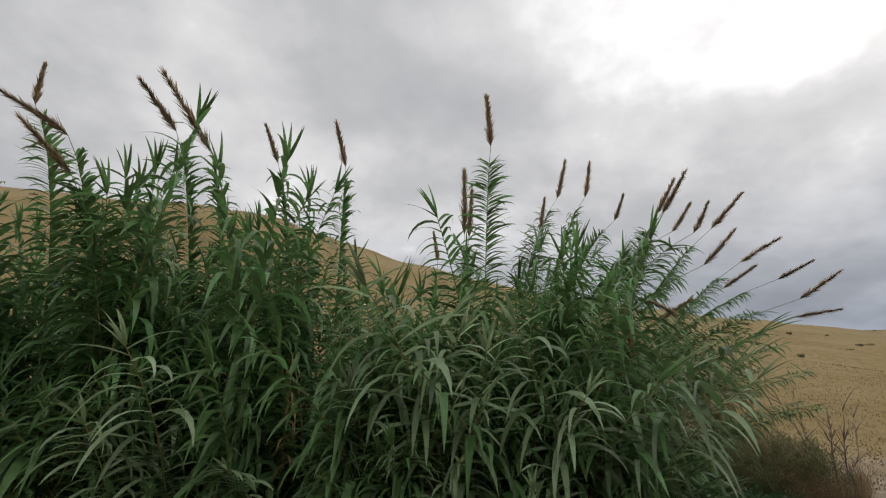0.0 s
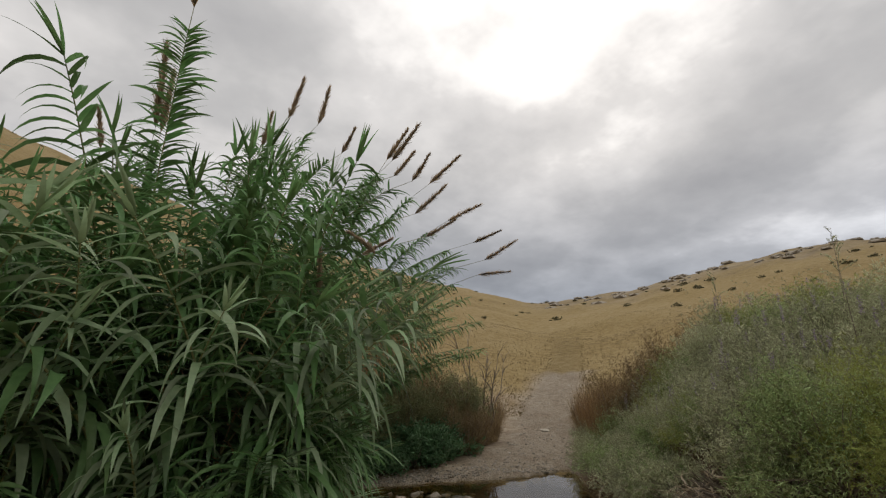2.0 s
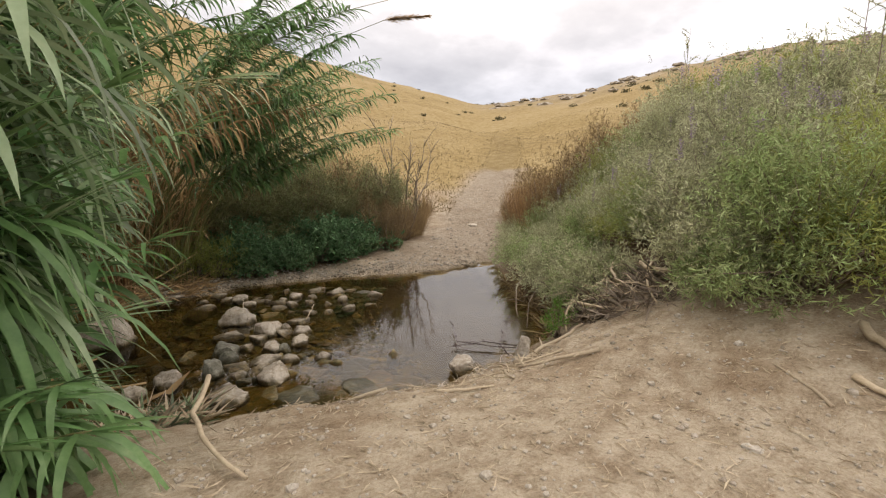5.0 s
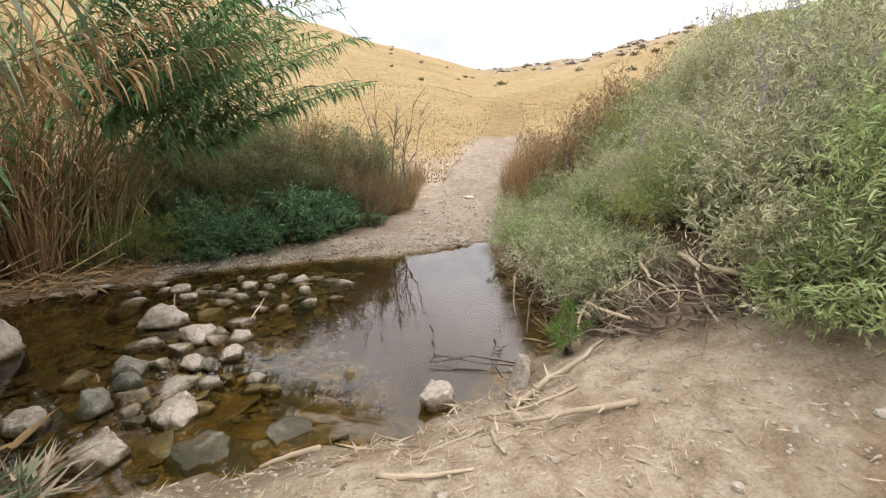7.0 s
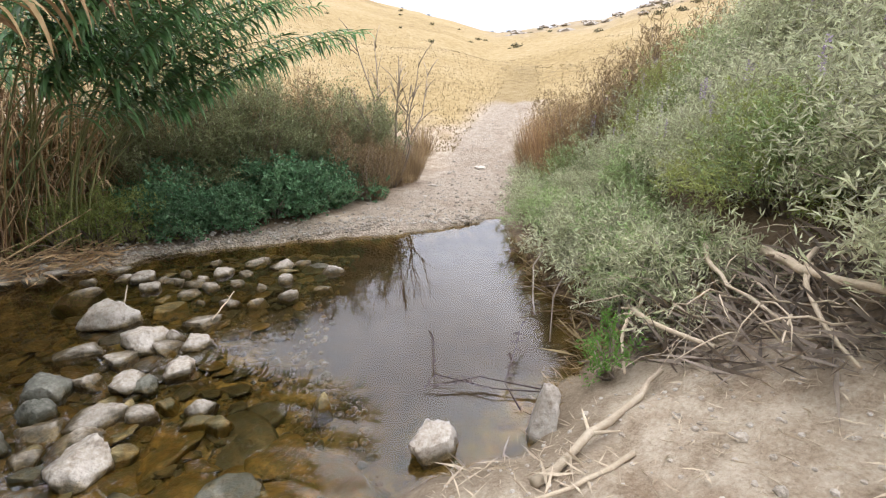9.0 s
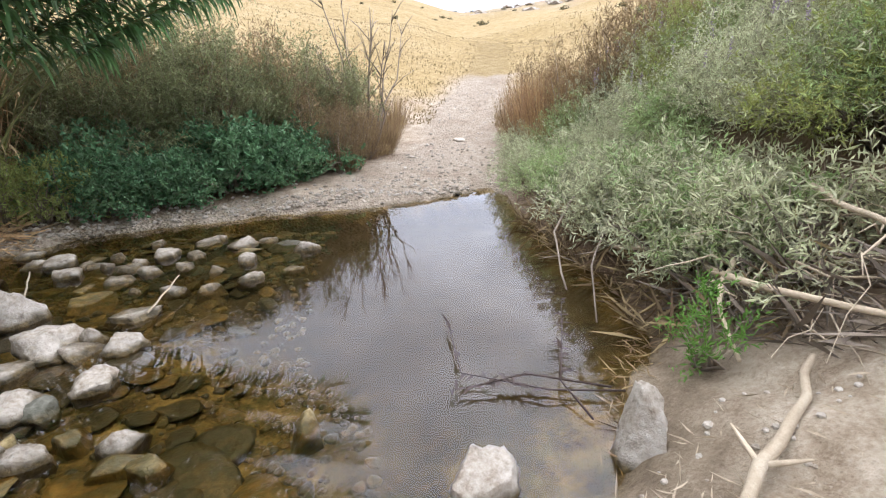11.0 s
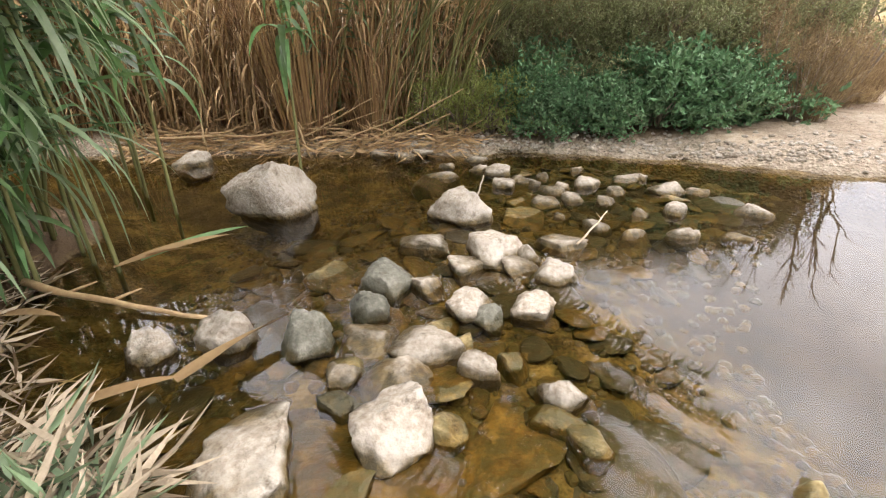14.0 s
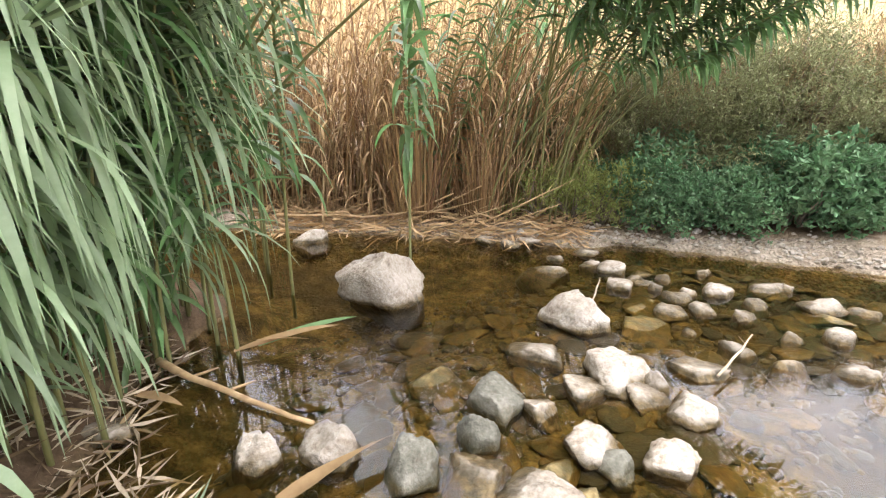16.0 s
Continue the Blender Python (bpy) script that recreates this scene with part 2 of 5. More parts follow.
def ground_material():
    m = bpy.data.materials.new("sandy_ground")
    m.use_nodes = True
    nt = m.node_tree
    nt.nodes.clear()
    geo = nt.nodes.new("ShaderNodeNewGeometry")
    where = geo.outputs["Position"]

    def noise_tex(scale, detail=6.0, rough=0.6):
        n = node(nt, "ShaderNodeTexNoise", Scale=scale, Detail=detail, Roughness=rough)
        link(nt, where, n.inputs["Vector"])
        return n.outputs[0]

    def mask(name):
        a = nt.nodes.new("ShaderNodeAttribute")
        a.attribute_name = name
        return a.outputs["Fac"]

    big_n, mid_n, fine_n = noise_tex(0.6), noise_tex(5.0), noise_tex(45.0, 8.0, 0.7)
    mixed = math_node(nt, "ADD", math_node(nt, "MULTIPLY", mid_n, 0.55), math_node(nt, "MULTIPLY", fine_n, 0.45))
    sand = ramp_node(nt, mixed, [(0.34, (0.20, 0.15, 0.096)), (0.45, (0.35, 0.276, 0.192)), (0.54, (0.46, 0.384, 0.283)), (0.66, (0.58, 0.505, 0.395))])
    clay = ramp_node(nt, mixed, [(0.34, (0.15, 0.095, 0.053)), (0.64, (0.33, 0.235, 0.145))])
    sand = mix_node(nt, ramp_node(nt, noise_tex(1.1, 7.0, 0.65), [(0.50, (0, 0, 0)), (0.64, (0.7, 0.7, 0.7))]), sand, clay)
    crumbs = node(nt, "ShaderNodeTexVoronoi", Scale=55.0)
    link(nt, where, crumbs.inputs["Vector"])
    sand = mix_node(nt, ramp_node(nt, crumbs.outputs["Distance"], [(0.12, (0.45, 0.45, 0.45)), (0.32, (0, 0, 0))]), sand, ramp_node(nt, crumbs.outputs["Color"], [(0.2, (0.16, 0.115, 0.075)), (0.8, (0.50, 0.43, 0.34))]))
    gravel_v = node(nt, "ShaderNodeTexVoronoi", Scale=28.0)
    link(nt, where, gravel_v.inputs["Vector"])
    gravel = ramp_node(nt, gravel_v.outputs["Color"], [(0.1, (0.22, 0.175, 0.13)), (0.6, (0.36, 0.305, 0.24)), (1.0, (0.48, 0.42, 0.35))])
    sand = mix_node(nt, mask("gravel"), sand, mix_node(nt, 0.55, sand, gravel))
    tuft = noise_tex(2.2, 8.0, 0.72)
    hill_n = noise_tex(0.09, 5.0)
    straw = ramp_node(nt, math_node(nt, "ADD", math_node(nt, "MULTIPLY", tuft, 0.6), math_node(nt, "MULTIPLY", hill_n, 0.4)), [(0.33, (0.15, 0.105, 0.045)), (0.46, (0.285, 0.205, 0.085)), (0.6, (0.36, 0.275, 0.14)), (0.75, (0.45, 0.37, 0.23))])
    stony = ramp_node(nt, noise_tex(0.35, 8.0, 0.7), [(0.35, (0.15, 0.115, 0.07)), (0.55, (0.29, 0.23, 0.15)), (0.7, (0.42, 0.36, 0.27))])
    straw = mix_node(nt, mask("stony"), straw, stony)
    col = mix_node(nt, mask("straw"), sand, straw)
    wet_clay = ramp_node(nt, mixed, [(0.34, (0.11, 0.078, 0.048)), (0.52, (0.215, 0.165, 0.108)), (0.66, (0.32, 0.255, 0.175))])
    col = mix_node(nt, mask("damp"), col, wet_clay)
    # dark ground litter; on the left this colour also paints the reeds' shade
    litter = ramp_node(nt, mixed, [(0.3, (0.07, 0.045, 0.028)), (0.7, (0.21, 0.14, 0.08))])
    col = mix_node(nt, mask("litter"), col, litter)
    bed = ramp_node(nt, mixed, [(0.38, (0.026, 0.02, 0.009)), (0.46, (0.10, 0.073, 0.026)), (0.54, (0.23, 0.165, 0.056)), (0.66, (0.38, 0.285, 0.12))])
    algae = ramp_node(nt, noise_tex(6.5, 6.0, 0.65), [(0.45, (0, 0, 0)), (0.6, (0.7, 0.7, 0.7))])
    bed = mix_node(nt, algae, bed, ramp_node(nt, mixed, [(0.36, (0.025, 0.028, 0.012)), (0.64, (0.13, 0.12, 0.04))]))
    col = mix_node(nt, mask("bed"), col, bed)
    # light lost in deep water, painted as a darker bed colour
    col = mix_node(nt, mask("deep_dark"), col, ramp_node(nt, mixed, [(0.3, (0.025, 0.02, 0.012)), (0.7, (0.085, 0.066, 0.035))]))
    b = node(nt, "ShaderNodeBsdfPrincipled", Roughness=0.92)
    b.inputs["Specular IOR Level"].default_value = 0.2
    link(nt, col, b.inputs["Base Color"])
    bp = node(nt, "ShaderNodeBump", Strength=1.0, Distance=0.05)
    link(nt, math_node(nt, "ADD", mixed, math_node(nt, "MULTIPLY", gravel_v.outputs["Distance"], mask("gravel"))), bp.inputs["Height"])
    link(nt, bp.outputs[0], b.inputs["Normal"])
    out = nt.nodes.new("ShaderNodeOutputMaterial")
    link(nt, b.outputs[0], out.inputs[0])
    return m


M["ground"] = ground_material()


def water_material():
    m = bpy.data.materials.new("clear_brown_water")
    m.use_nodes = True
    nt = m.node_tree
    nt.nodes.clear()
    geo = nt.nodes.new("ShaderNodeNewGeometry")
    n1 = node(nt, "ShaderNodeTexNoise", Scale=2.6, Detail=0.0)
    link(nt, geo.outputs["Position"], n1.inputs["Vector"])
    n2 = node(nt, "ShaderNodeTexNoise", Scale=11.0, Detail=0.0)
    link(nt, geo.outputs["Position"], n2.inputs["Vector"])
    bp = node(nt, "ShaderNodeBump", Strength=0.09, Distance=0.02)
    link(nt, math_node(nt, "ADD", n1.outputs[0], math_node(nt, "MULTIPLY", n2.outputs[0], 0.03)), bp.inputs["Height"])
    fr = node(nt, "ShaderNodeFresnel", IOR=1.38)
    link(nt, bp.outputs[0], fr.inputs["Normal"])
    gl = node(nt, "ShaderNodeBsdfGlossy", Roughness=0.015)
    gl.inputs["Color"].default_value = (0.95, 0.95, 0.95, 1)
    link(nt, bp.outputs[0], gl.inputs["Normal"])
    tr = nt.nodes.new("ShaderNodeBsdfTransparent")
    tr.inputs[0].default_value = (0.90, 0.81, 0.60, 1)
    mx = nt.nodes.new("ShaderNodeMixShader")
    link(nt, fr.outputs[0], mx.inputs[0])
    link(nt, tr.outputs[0], mx.inputs[1])
    link(nt, gl.outputs[0], mx.inputs[2])
    out = nt.nodes.new("ShaderNodeOutputMaterial")
    link(nt, mx.outputs[0], out.inputs[0])
    return m


M["water"] = water_material()


# ---- mesh helpers ----
class Geo:
    """Gathers vertices and faces of one mesh."""

    def __init__(self):
        self.v, self.f = [], []

    def add(self, verts, faces):
        n = len(self.v)
        self.v.extend(verts)
        self.f.extend([tuple(i + n for i in q) for q in faces])

    def mesh(self, name, material, smooth=True):
        me = bpy.data.meshes.new(name)
        me.from_pydata([tuple(p) for p in self.v], [], self.f)
        me.materials.append(material)
        if smooth:
            me.polygons.foreach_set("use_smooth", [True] * len(me.polygons))
        me.update()
        return me


def part(name, geo, material, parent, label=""):
    """One mesh object under a thing."""
    ob = new(name, geo.mesh(name, material) if isinstance(geo, Geo) else geo)
    ob.parent = parent
    if label:
        ob["label"] = label
    return ob


def single(name, geo, material, label, category, group="", kind=""):
    return tagged(new(name, geo.mesh(name, material)), label, category, group, kind)


def thing(name, label, category, group=""):
    return tagged(new(name), label, category, group)


def tube(g, pts, radii, sides=6):
    """A tapering round stem along pts."""
    pts = [Vector(p) for p in pts]
    verts, faces = [], []
    for i, p in enumerate(pts):
        d = (pts[min(i + 1, len(pts) - 1)] - pts[max(i - 1, 0)]).normalized()
        a = d.cross(Vector((0.31, 0.17, 0.93)) if abs(d.z) < 0.85 else Vector((1, 0.2, 0))).normalized()
        b = d.cross(a)
        for k in range(sides):
            w = 2 * math.pi * k / sides
            verts.append(p + (a * math.cos(w) + b * math.sin(w)) * radii[i])
    for i in range(len(pts) - 1):
        for k in range(sides):
            k2 = (k + 1) % sides
            faces.append((i * sides + k, i * sides + k2, (i + 1) * sides + k2, (i + 1) * sides + k))
    faces.append(tuple(range(sides))[::-1])
    faces.append(tuple((len(pts) - 1) * sides + k for k in range(sides)))
    g.add(verts, faces)


def blade(g, base, way, length, width, droop, rng, wind=Vector((0, 0, 0)), seg=5, fold=0.25):
    """A long leaf that arches and hangs, folded along its midrib."""
    p, d = Vector(base), Vector(way).normalized()
    side = d.cross(Vector((0, 0, 1)))
    side = side.normalized() if side.length > 0.05 else Vector((1, 0, 0))
    twist = rng.uniform(-0.5, 0.5)
    verts, faces = [], []
    step = length / seg
    for i in range(seg + 1):
        t = i / seg
        w = width * 0.5 * min(1.0, 0.55 + t * 2.2) * (1 - t ** 2.2)
        nrm = side.cross(d).normalized()
        s = (side * math.cos(twist * t * 2) + nrm * math.sin(twist * t * 2))
        verts += [p - s * w, p - nrm * w * fold, p + s * w]
        d = (d + Vector((0, 0, -droop * (0.35 + t))) + wind * (0.2 + t)).normalized()
        p = p + d * step
    for i in range(seg):
        a = i * 3
        faces += [(a, a + 1, a + 4, a + 3), (a + 1, a + 2, a + 5, a + 4)]
    g.add(verts, faces)


def leaf_cloud(pos, way, length, width, rng_np, fold=0.25):
    """Many small pointed leaves at once: a folded diamond each."""
    n = len(pos)
    way = way / np.linalg.norm(way, axis=1, keepdims=True)
    r = rng_np.normal(size=(n, 3))
    side = np.cross(way, r)
    side /= np.linalg.norm(side, axis=1, keepdims=True) + 1e-9
    nrm = np.cross(side, way)
    L, W = length[:, None], width[:, None]
    v = np.empty((n, 4, 3))
    v[:, 0] = pos
    v[:, 1] = pos + way * L * 0.45 - side * W * 0.5 + nrm * W * fold
    v[:, 2] = pos + way * L - nrm * L * 0.12
    v[:, 3] = pos + way * L * 0.45 + side * W * 0.5 + nrm * W * fold
    idx = np.arange(n)[:, None] * 4
    f = np.concatenate([idx + np.array([[0, 1, 2]]), idx + np.array([[0, 2, 3]])])
    return v.reshape(-1, 3), f


def array_mesh(name, chunks, material, smooth=False):
    vs, fs, n = [], [], 0
    for v, f in chunks:
        vs.append(v)
        fs.append(f + n)
        n += len(v)
    v, f = np.concatenate(vs), np.concatenate(fs)
    me = bpy.data.meshes.new(name)
    me.from_pydata(v.tolist(), [], f.tolist())
    me.materials.append(material)
    me.update()
    return me


# ---- the lie of the land ----
POND = np.array([(10.15, 9.65), (9.5, 8.6), (8.7, 7.6), (8.1, 6.7), (7.7, 6.0), (7.2, 5.55), (6.5, 5.3), (6.0, 5.12), (5.45, 5.2), (5.0, 5.22), (4.5, 5.42), (3.9, 5.65), (3.2, 5.85), (2.7, 6.05), (2.1, 6.4), (1.7, 7.6), (1.5, 8.4), (0.6, 8.8), (-2.5, 9.0), (-5.0, 9.1), (-5.0, 10.3), (-2.0, 10.4), (0.8, 10.45), (2.4, 10.6), (3.2, 10.65), (4.1, 10.55), (5.1, 10.7), (5.9, 10.5), (6.7, 10.3), (7.4, 10.0), (8.0, 9.72), (8.8, 9.55), (9.4, 9.6)])
PATH = np.array([(8.8, 10.1), (10.3, 11.0), (12.3, 12.7), (14.6, 14.8), (17.5, 17.0), (22.0, 20.5), (30.0, 28.0)])
RIFFLE = np.array([(3.5, 6.3), (3.9, 6.8), (4.15, 7.6), (4.5, 8.4), (4.8, 9.0), (5.1, 9.6), (5.7, 9.3), (6.4, 8.75)])
RIDGE = np.array([(-180, 3.5), (-120, 4.0), (-80, 14), (-47, 21.3), (-33, 24.2), (-24, 24.0), (-15.4, 22.1), (-3, 19.2), (15, 14.9), (33, 10.8), (38.5, 9.6), (43.5, 8.3), (50, 8.7), (55, 9.4), (63, 10.9), (71, 12.1), (81, 12.0), (110, 8), (150, 4), (180, 3.5)], float)


def smooth01(t):
    t = np.clip(t, 0, 1)
    return t * t * (3 - 2 * t)


def segment_distance(x, y, a, b):
    dx, dy = b[0] - a[0], b[1] - a[1]
    t = np.clip(((x - a[0]) * dx + (y - a[1]) * dy) / (dx * dx + dy * dy), 0, 1)
    return np.hypot(x - a[0] - t * dx, y - a[1] - t * dy)


def pond_distance(x, y):
    d = np.full(np.shape(x), 1e9)
    inside = np.zeros(np.shape(x), bool)
    n = len(POND)
    for i in range(n):
        a, b = POND[i], POND[(i + 1) % n]
        d = np.minimum(d, segment_distance(x, y, a, b))
        hit = (a[1] > y) != (b[1] > y)
        with np.errstate(divide="ignore", invalid="ignore"):
            cross = (b[0] - a[0]) * (y - a[1]) / (b[1] - a[1]) + a[0]
        inside ^= hit & (x < cross)
    ragged = 0.06 * np.sin(5.1 * x + 2.3 * y) * np.cos(4.3 * y - 1.7 * x) + 0.025 * np.sin(15 * x - 9 * y)
    return np.where(inside, -d, d) + ragged


def path_distance(x, y):
    d = np.full(np.shape(x), 1e9)
    for a, b in zip(PATH[:-1], PATH[1:]):
        d = np.minimum(d, segment_distance(x, y, a, b))
    return d


def waves(x, y, scale, seed):
    """Cheap smooth noise out of turned sine waves."""
    r = np.random.RandomState(seed)
    z = np.zeros(np.shape(x))
    for i in range(9):
        a, k, p = r.uniform(0, 6.28), r.uniform(0.6, 1.7) / scale, r.uniform(0, 6.28)
        z = z + np.sin((x * np.cos(a) + y * np.sin(a)) * k * 6.28 + p + 1.3 * np.sin((x * np.sin(a) - y * np.cos(a)) * k * 3.1 + p * 2))
    return z / 9 * 1.6


def height(x, y):
    x, y = np.asarray(x, float), np.asarray(y, float)
    d = pond_distance(x, y)
    near = smooth01((9.0 - y) / 3.0)
    out = np.maximum(d, 0)
    z_near = 0.45 * (1 - np.exp(-out / 0.6)) + 0.10 * np.minimum(out, 2.4) + (0.30 - 0.13 * smooth01((y - 5.2) / 1.5)) * np.clip(x - 5.4, 0, 6.0) * smooth01(out / 2.0)
    z_far = 0.16 * (1 - np.exp(-out / 0.35)) + 0.035 * np.minimum(out, 8)
    z = z_near * near + z_far * (1 - near)
    inner = np.maximum(-d, 0)
    shallow = smooth01((6.9 - y + 0.25 * (x - 4)) / 1.6)
    z = z - (0.07 + 0.15 * (1 - shallow)) * smooth01(inner / 0.5) * (d < 0) - 0.02 * (d < 0)
    riffle = np.full(np.shape(x), 1e9)
    for a, c in zip(RIFFLE[:-1], RIFFLE[1:]):
        riffle = np.minimum(riffle, segment_distance(x, y, a, c))
    z = np.where(d < 0, np.maximum(z, np.minimum(z + 1.0, -0.065 - 0.20 * smooth01((riffle - 0.6) / 0.8))), z)
    rx, ry = x - 2.0, y - 2.0
    r, az = np.hypot(rx, ry), np.degrees(np.arctan2(rx, ry))
    el = np.interp(az, RIDGE[:, 0], RIDGE[:, 1])
    top = 90 + 25 * np.sin(np.radians(az * 2))
    rise = top * np.tan(np.radians(el)) + 1.4
    u = np.clip((r - 15.5) / (top - 15.5), 0, 1)
    hill = rise * (u - 0.10 * u ** 4) / 0.9
    beyond = np.maximum(r - top, 0)
    hill = hill - np.minimum(beyond * 0.12, rise * 0.7)
    z = z + hill
    big_n = waves(x, y, 14.0, 5) * np.clip((r - 16) / 30, 0, 1) * 0.55
    z = z + big_n + waves(x, y, 3.0, 6) * 0.05 * np.clip(out / 2, 0, 1)
    z = z + waves(x, y, 0.8, 7) * 0.011 + waves(x, y, 0.23, 8) * 0.008
    return z


def ground_at(x, y):
    return float(height(np.array([x]), np.array([y]))[0])


def spread_axis(lo, hi, step, reach, growth):
    mid = list(np.arange(lo, hi + step / 2, step))
    right, s, p = [], step, mid[-1]
    while p < reach:
        s *= growth
        p += s
        right.append(p)
    left, s, p = [], step, mid[0]
    while p > -reach:
        s *= growth
        p -= s
        left.append(p)
    return np.array(left[::-1] + mid + right)


ax = spread_axis(-1.0, 11.0, 0.065, 900, 1.075)
ay = spread_axis(1.5, 13.0, 0.065, 900, 1.075)
gx, gy = np.meshgrid(ax, ay)
gz = height(gx, gy)
nx, ny = len(ax), len(ay)
ids = np.arange(nx * ny).reshape(ny, nx)
quads = np.stack([ids[:-1, :-1], ids[:-1, 1:], ids[1:, 1:], ids[1:, :-1]], -1).reshape(-1, 4)
gm = bpy.data.meshes.new("ground")
gm.from_pydata(np.stack([gx, gy, gz], -1).reshape(-1, 3).tolist(), [], quads.tolist())
gm.polygons.foreach_set("use_smooth", [True] * len(gm.polygons))
gm.materials.append(M["ground"])
gd, gp = pond_distance(gx, gy), path_distance(gx, gy)
gr = np.hypot(gx - 2, gy - 2)
wob = waves(gx, gy, 2.5, 9)
wob2 = waves(gx, gy, 0.5, 11)
straw = smooth01((gr - 17.5 + wob * 2.0) / 4.0) * smooth01((gp - 0.9 + wob * 0.5) / 0.9)
straw = np.where(gr > 25, 1.0, straw)
# shade under the left reeds, painted into the litter mask below
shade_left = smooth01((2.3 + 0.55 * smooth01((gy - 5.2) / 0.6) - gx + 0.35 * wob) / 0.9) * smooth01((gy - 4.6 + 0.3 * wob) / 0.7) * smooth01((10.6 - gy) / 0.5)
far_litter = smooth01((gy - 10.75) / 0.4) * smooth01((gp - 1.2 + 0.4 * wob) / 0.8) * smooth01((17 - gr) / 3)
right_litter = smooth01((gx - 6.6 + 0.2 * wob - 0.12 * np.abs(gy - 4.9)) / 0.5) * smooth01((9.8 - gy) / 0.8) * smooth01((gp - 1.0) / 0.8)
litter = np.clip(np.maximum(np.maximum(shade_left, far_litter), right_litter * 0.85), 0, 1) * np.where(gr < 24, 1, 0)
bed = smooth01((0.06 - gd + 0.05 * wob2) / 0.16)
gravel = smooth01((1.6 - np.abs(gp) + 0.3 * wob) / 0.8) + smooth01((0.8 - gd) / 0.5) * (gy > 8.5)
# painted depth darkening of the bed: pool middle, right side and far left
deep_dark = smooth01((-gd - 0.15 + 0.1 * wob2 + 0.25 * smooth01((gx - 6.0) / 1.0)) / 0.45) * smooth01((gx - 4.9 + 0.3 * wob) / 0.9)
deep_dark = np.maximum(deep_dark, smooth01((-gd - 0.3) / 0.4) * smooth01((3.0 - gx) / 1.0) * 0.7 * smooth01((gy - 8.3) / 0.8))
gaz = np.degrees(np.arctan2(gx - 2, gy - 2))
stony = smooth01((gr - 62 + wob * 6) / 16) * smooth01((gaz - 40) / 8) * (0.6 + 0.4 * np.clip(wob, -1, 1))
damp = smooth01((0.55 - gd + 0.3 * wob + 0.12 * wob2) / 0.5) * smooth01((8.5 - gy) / 1.0) * 0.9
for key, values in (("damp", damp), ("deep_dark", deep_dark), ("stony", np.clip(stony, 0, 1)), ("straw", straw), ("litter", litter), ("bed", bed), ("gravel", np.clip(gravel, 0, 1))):
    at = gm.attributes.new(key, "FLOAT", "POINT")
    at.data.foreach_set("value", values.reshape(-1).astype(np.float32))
gm.update()
tagged(new("ground", gm), "sandy stream bank rising into dry golden grass hills", "ground", kind="structure")

wg = Geo()
wg.add([(-6, 4.6, 0), (11.5, 4.6, 0), (11.5, 11.6, 0), (-6, 11.6, 0)], [(0, 1, 2, 3)])
water = single("water", wg, M["water"], "still shallow brown stream pool reflecting the sky", "water", kind="structure")


# ---- giant reeds ----
WIND = Vector((0.05, -0.06, 0))


def reed_curve(H, lean, rng, n=10):
    pts = []
    b = rng.uniform(-0.06, 0.06)
    for i in range(n + 1):
        s = i / n
        pts.append(Vector((lean * H * s ** 1.9, b * H * s * s, H * (s - 0.28 * lean * s ** 2.5))))
    return pts


def along(pts, s):
    f = min(max(s, 0), 0.9999) * (len(pts) - 1)
    i = int(f)
    return pts[i].lerp(pts[i + 1], f - i), (pts[i + 1] - pts[i]).normalized()


